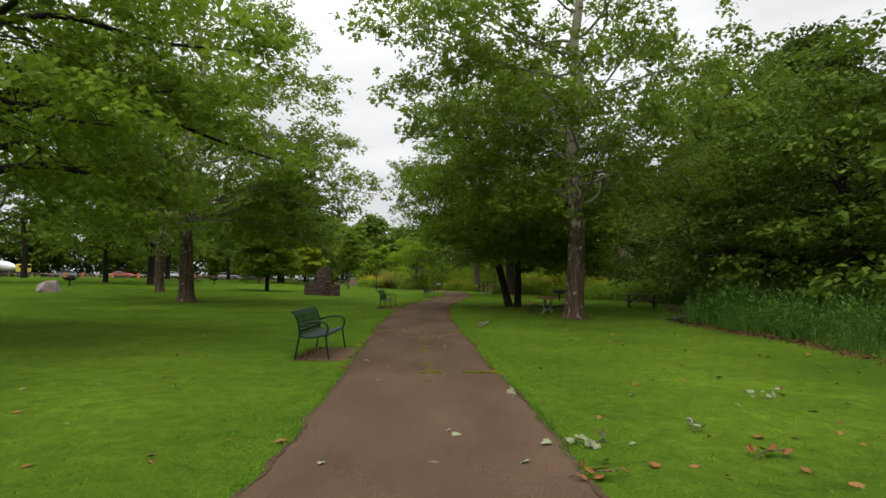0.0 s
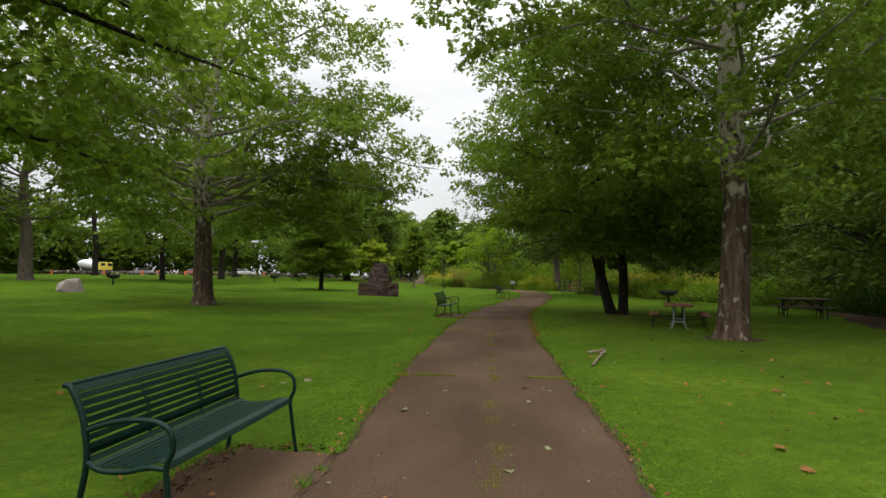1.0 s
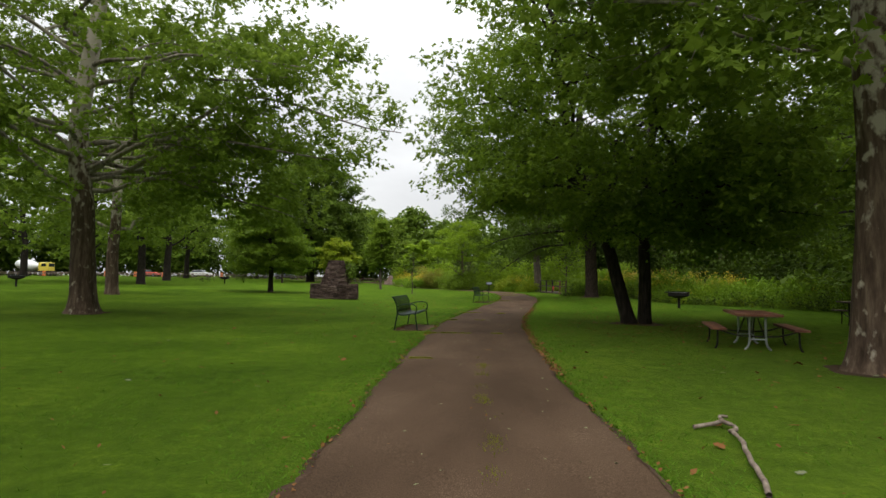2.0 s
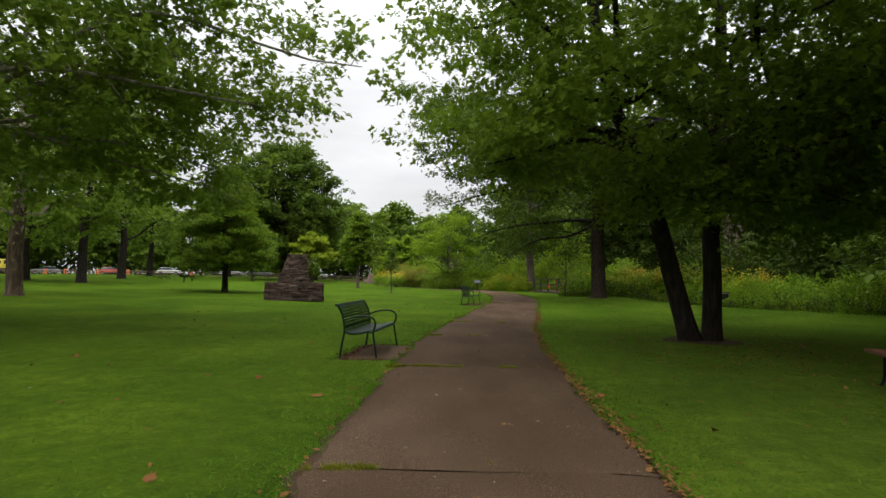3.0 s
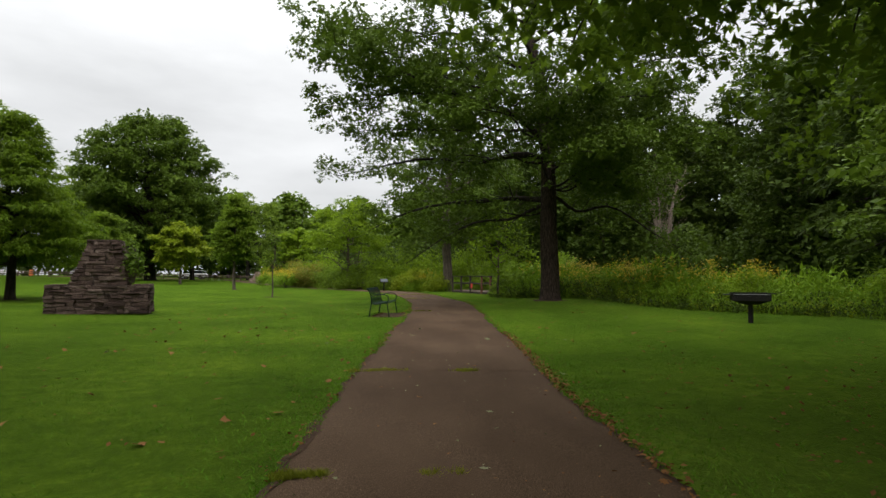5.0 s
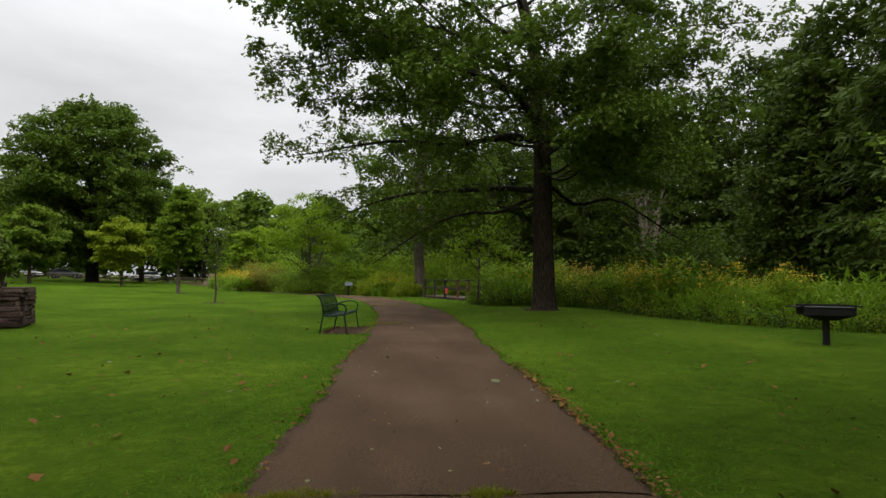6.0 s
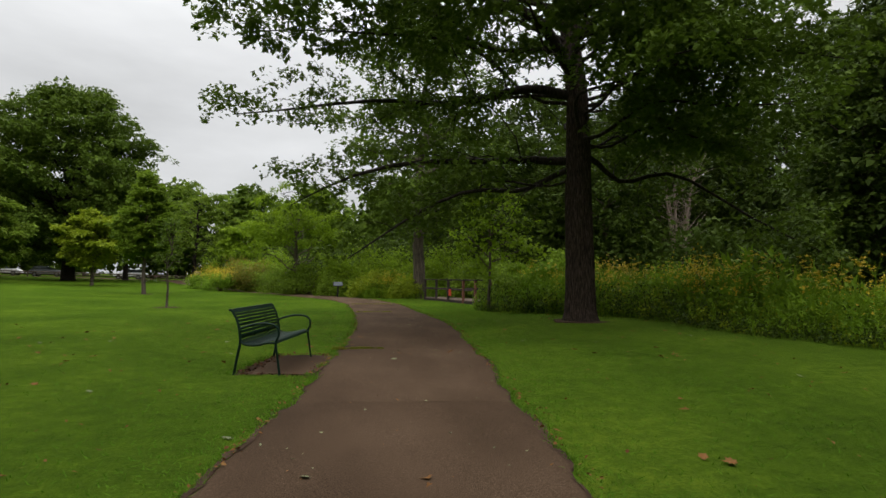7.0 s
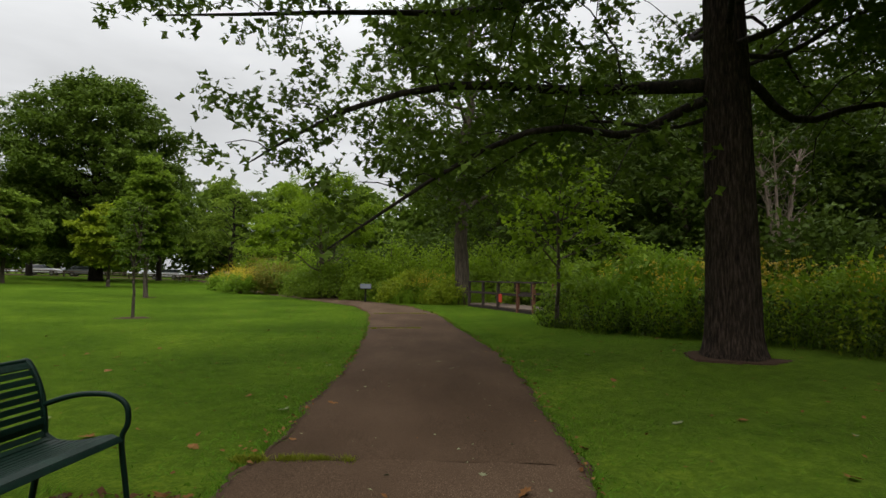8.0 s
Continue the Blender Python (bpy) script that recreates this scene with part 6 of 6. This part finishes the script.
lx, ly = np.concatenate((rngl.normal(-6.0, 2.4, 130), rngl.normal(5.0, 2.2, 130))), np.concatenate((rngl.normal(42.0, 5.0, 130), rngl.normal(14.0, 6.0, 130)))
off_, hw_ = path_offset(lx, ly)
lx, ly = lx[np.abs(off_) > hw_ + 0.1], ly[np.abs(off_) > hw_ + 0.1]
n = len(lx)
lv, lf = leaf_arrays(np.stack((lx, ly, gz(lx, ly) + 0.04), axis=1), rngl.uniform(0.05, 0.11, n), rngl, LEAF_LOBED, tilt=0.3)
tagged(arrays("dry_leaves", lv, lf, M_RUST), "rust-brown dry leaves blown over the lawn", "leaf litter", kind="stuff")

# ---- mown grass near the path ----
rngg = np.random.default_rng(77)
n = 40000
gy = rngg.uniform(2.5, 66, n)
oo = rngg.uniform(0, 1, n) ** 2.4 * 0.8 + 1.14
side = np.where(rngg.random(n) < 0.5, 1, -1)
i = np.searchsorted(LINE[:, 1], gy)
gx = LINE[i, 0] + LINE_N[i, 0] * oo * side
gyy = LINE[i, 1] + LINE_N[i, 1] * oo * side
off, hw = path_offset(gx, gyy)
keep = (np.abs(off) > hw + 0.01)
for bx, by, _ in PADS:
    keep &= ~((np.abs(gx - bx) < 0.44) & (np.abs(gyy - by) < 0.88))
gx, gyy = gx[keep], gyy[keep]


def blades(name, px, py, low, high, spread, material, label):
    k = len(px)
    a, w, h = rngg.uniform(0, 2 * np.pi, k), rngg.uniform(0.004, 0.008, k), rngg.uniform(low, high, k)
    foot = np.stack((px, py, gz(px, py) - 0.002), axis=1)
    wv = np.stack((np.cos(a) * w, np.sin(a) * w, np.zeros(k)), axis=1)
    tipv = foot + np.stack((rngg.normal(0, spread, k), rngg.normal(0, spread, k), h), axis=1)
    tagged(arrays(name, np.stack((foot - wv, foot + wv, tipv), axis=1).reshape(-1, 3), np.arange(k * 3).reshape(-1, 3), material), label, "grass", kind="stuff")


def turf(count):
    """Places over the lawn on both sides of the path, thick and thin in turn."""
    ty = rngg.uniform(3, 58, count)
    o = 1.25 + 3.6 * rngg.uniform(0, 1, count) ** 1.5
    i = np.searchsorted(LINE[:, 1], ty)
    s = np.where(rngg.random(count) < 0.5, 1, -1)
    tx, ty = LINE[i, 0] + LINE_N[i, 0] * o * s, LINE[i, 1] + LINE_N[i, 1] * o * s
    ok = np.sin(tx * 2.3 + np.sin(ty * 1.7)) + np.sin(ty * 2.9 + tx) + rngg.normal(0, 0.8, count) > -0.6
    for bx, by, _ in PADS:
        ok &= ~((np.abs(tx - bx) < 0.6) & (np.abs(ty - by) < 0.92))
    return tx[ok], ty[ok]


tx, ty = turf(52000)
gx, gyy = np.concatenate((gx, tx)), np.concatenate((gyy, ty))
blades("mown_grass", gx, gyy, 0.01, 0.038, 0.035, M_BLADE, "short mown grass blades along the path")
# longer blades overhanging the edges of the path
k = 22000
i = rngg.integers(int(np.searchsorted(LINE[:, 1], 3)), int(np.searchsorted(LINE[:, 1], 64)), k)
side = np.where(rngg.random(k) < 0.5, 1, -1)
o = np.where(side > 0, HALF_L[i], HALF_R[i]) + 0.005 + np.abs(rngg.normal(0, 0.045, k))
thick = np.sin(i * 0.21 + side) + np.sin(i * 0.083) + rngg.normal(0, 0.6, k) > -0.7
fx, fy = LINE[i, 0] + LINE_N[i, 0] * o * side, LINE[i, 1] + LINE_N[i, 1] * o * side
for bx, by, _ in PADS:
    thick &= ~((np.abs(fx - bx) < 0.55) & (np.abs(fy - by) < 0.85))
blades("edge_grass", fx[thick], fy[thick], 0.025, 0.06, 0.035, M_BLADE, "uncut grass fringe along the path edges")
# weeds in the joints and along the worn middle of the path
wx, wy = [], []
for q, spans in ((9.8, ((0.0, 0.35), (0.6, 1.25))), (16.63, ((-1.3, -0.45), (0.55, 1.25))), (23.67, ((-1.2, -0.7),)), (28.03, ((-1.3, -0.2), (0.35, 0.6))), (32.36, ((-1.25, -0.9), (-0.3, -0.05))),
                 (36.14, ((-1.3, -0.55), (0.0, 0.35))), (48.2, ((-1.35, -0.45),)), (58.8, ((-1.1, 0.2),)), (64.8, ((-1.0, 0.9),))):
    at = int(np.searchsorted(LINE[:, 1], q))
    for s0, s1 in spans:
        k = int(2600 * (s1 - s0))
        sx = rngg.uniform(s0, s1, k)
        clumps = np.sin(sx * 11 + q) + np.sin(sx * 27 + 2 * q) + rngg.normal(0, 0.7, k) > -0.5
        sy = 0.015 * np.sin(sx * 6) + rngg.normal(0, 0.012, k) * (1 + 2 * np.sin(sx * 9) ** 2)
        wx.append((LINE[at, 0] - LINE_N[at, 0] * sx + LINE_D[at, 0] * sy)[clumps])
        wy.append((LINE[at, 1] - LINE_N[at, 1] * sx + LINE_D[at, 1] * sy)[clumps])
my = rngg.uniform(9, 24, 6000)
mk = np.sin(my * 3.1) + np.sin(my * 7.7) + rngg.normal(0, 0.4, 6000) > 0.4
wx.append((LINE[np.searchsorted(LINE[:, 1], my), 0] + 0.12 + 0.04 * np.sin(my * 2) + rngg.normal(0, 0.045, 6000))[mk])
wy.append(my[mk])
wx, wy = np.concatenate(wx), np.concatenate(wy)
# tufts in the seam between each bench pad and the path, and round the pads
tx, ty = [], []
for x, y, tn in PADS:
    v = rngg.uniform(-1.0, 1.0, 900)
    u = 0.44 + rngg.normal(0, 0.02, 900)
    ok = np.sin(v * 7 + y) + np.sin(v * 17 + 2 * y) + rngg.normal(0, 0.5, 900) > 0.5
    rim = rngg.random(900) < 0.35
    u, v = np.where(rim, -0.6 + rngg.normal(0, 0.05, 900), u), np.where(rim, rngg.uniform(-1, 1, 900), v)
    c, d = math.cos(radians(tn)), math.sin(radians(tn))
    tx.append((x + u * c - v * d)[ok | rim])
    ty.append((y + u * d + v * c)[ok | rim])
blades("seam_grass", np.concatenate(tx), np.concatenate(ty), 0.03, 0.075, 0.04, M_BLADE, "tufts of grass in the seams round the bench pads")
blades("path_weeds", wx, wy, 0.03, 0.062, 0.03, M_WEED, "low yellow-green weeds in the cracks of the path")

# ---- the path, in lengths between its joints ----
path = empty("path", pose(0, 0, 0))
tagged(path, "brown-grey worn asphalt footpath with cross joints", "path", kind="structure")
base = []
joints = [-40, -3, 4.2, 9.8, 16.63, 23.67, 28.03, 36.14, 43.9, 48.2, 51.5, 58.8, 64.8, 73.0, 88.0, 124.0]
cuts = [int(np.clip(np.searchsorted(LINE[:, 1], q), 0, 1599)) for q in joints]
rngp = np.random.default_rng(9)


def slab(i0, i1, z, shrink, material, name, gap):
    cols = 9
    rows = np.arange(i0, i1 + 1)
    v = []
    for r in rows:
        ends = rngp.normal(0, 0.012, cols) * (1 if r in (i0, i1) else 0)
        for c in range(cols):
            u = c / (cols - 1)
            o = HALF_L[r] * (1 - shrink) * (1 - u) - HALF_R[r] * (1 - shrink) * u
            along_ = gap if r == i0 else (-gap if r == i1 else 0)
            p = LINE[r] + LINE_N[r] * o + LINE_D[r] * (along_ + ends[c])
            edge = 0.016 if c in (0, cols - 1) else 0.0
            v.append((p[0], p[1], float(gz(p[0], p[1])) + z - edge + 0.004 * math.sin(p[1] * 1.9 + c)))
    k = (np.arange(len(rows) - 1)[:, None] * cols + np.arange(cols - 1)[None, :]).ravel()
    return arrays(name, np.array(v), np.stack((k, k + cols, k + cols + 1, k + 1), axis=1), material, path, smooth=True)


for a, b in zip(cuts[:-1], cuts[1:]):
    slab(a, b, 0.024, 0.0, M_ASPHALT, "asphalt_slab", 0.007)
slab(cuts[0], cuts[-1], 0.014, -0.06, M_SOIL, "path_bed", 0.0)


def edge_soil(side, seed):
    """Bare crumbling soil between the asphalt and the turf, wide and narrow in turn."""
    rng = np.random.default_rng(seed)
    rows = np.arange(cuts[1], cuts[-3])
    w = np.clip(0.022 + wobble(1600, 14, 0.02, rng) + wobble(1600, 6, 0.012, rng), 0.0, 0.09)[rows]
    half = (HALF_L if side > 0 else HALF_R)[rows]
    v = []
    for o, z in ((half - 0.02, 0.014), (half + 0.5 * w, 0.014), (half + w, 0.009), (half + w + 0.02, -0.008)):
        p = LINE[rows] + LINE_N[rows] * (side * o)[:, None]
        v.append(np.stack((p[:, 0], p[:, 1], gz(p[:, 0], p[:, 1]) + z), axis=1))
    v = np.stack(v, axis=1).reshape(-1, 3)
    k = (np.arange(len(rows) - 1)[:, None] * 4 + np.arange(3)[None, :]).ravel()
    f = np.stack((k, k + 4, k + 5, k + 1), axis=1)
    arrays("edge_soil", v, f if side < 0 else f[:, ::-1], M_SOIL, path, smooth=True)


edge_soil(1, 61)
edge_soil(-1, 62)
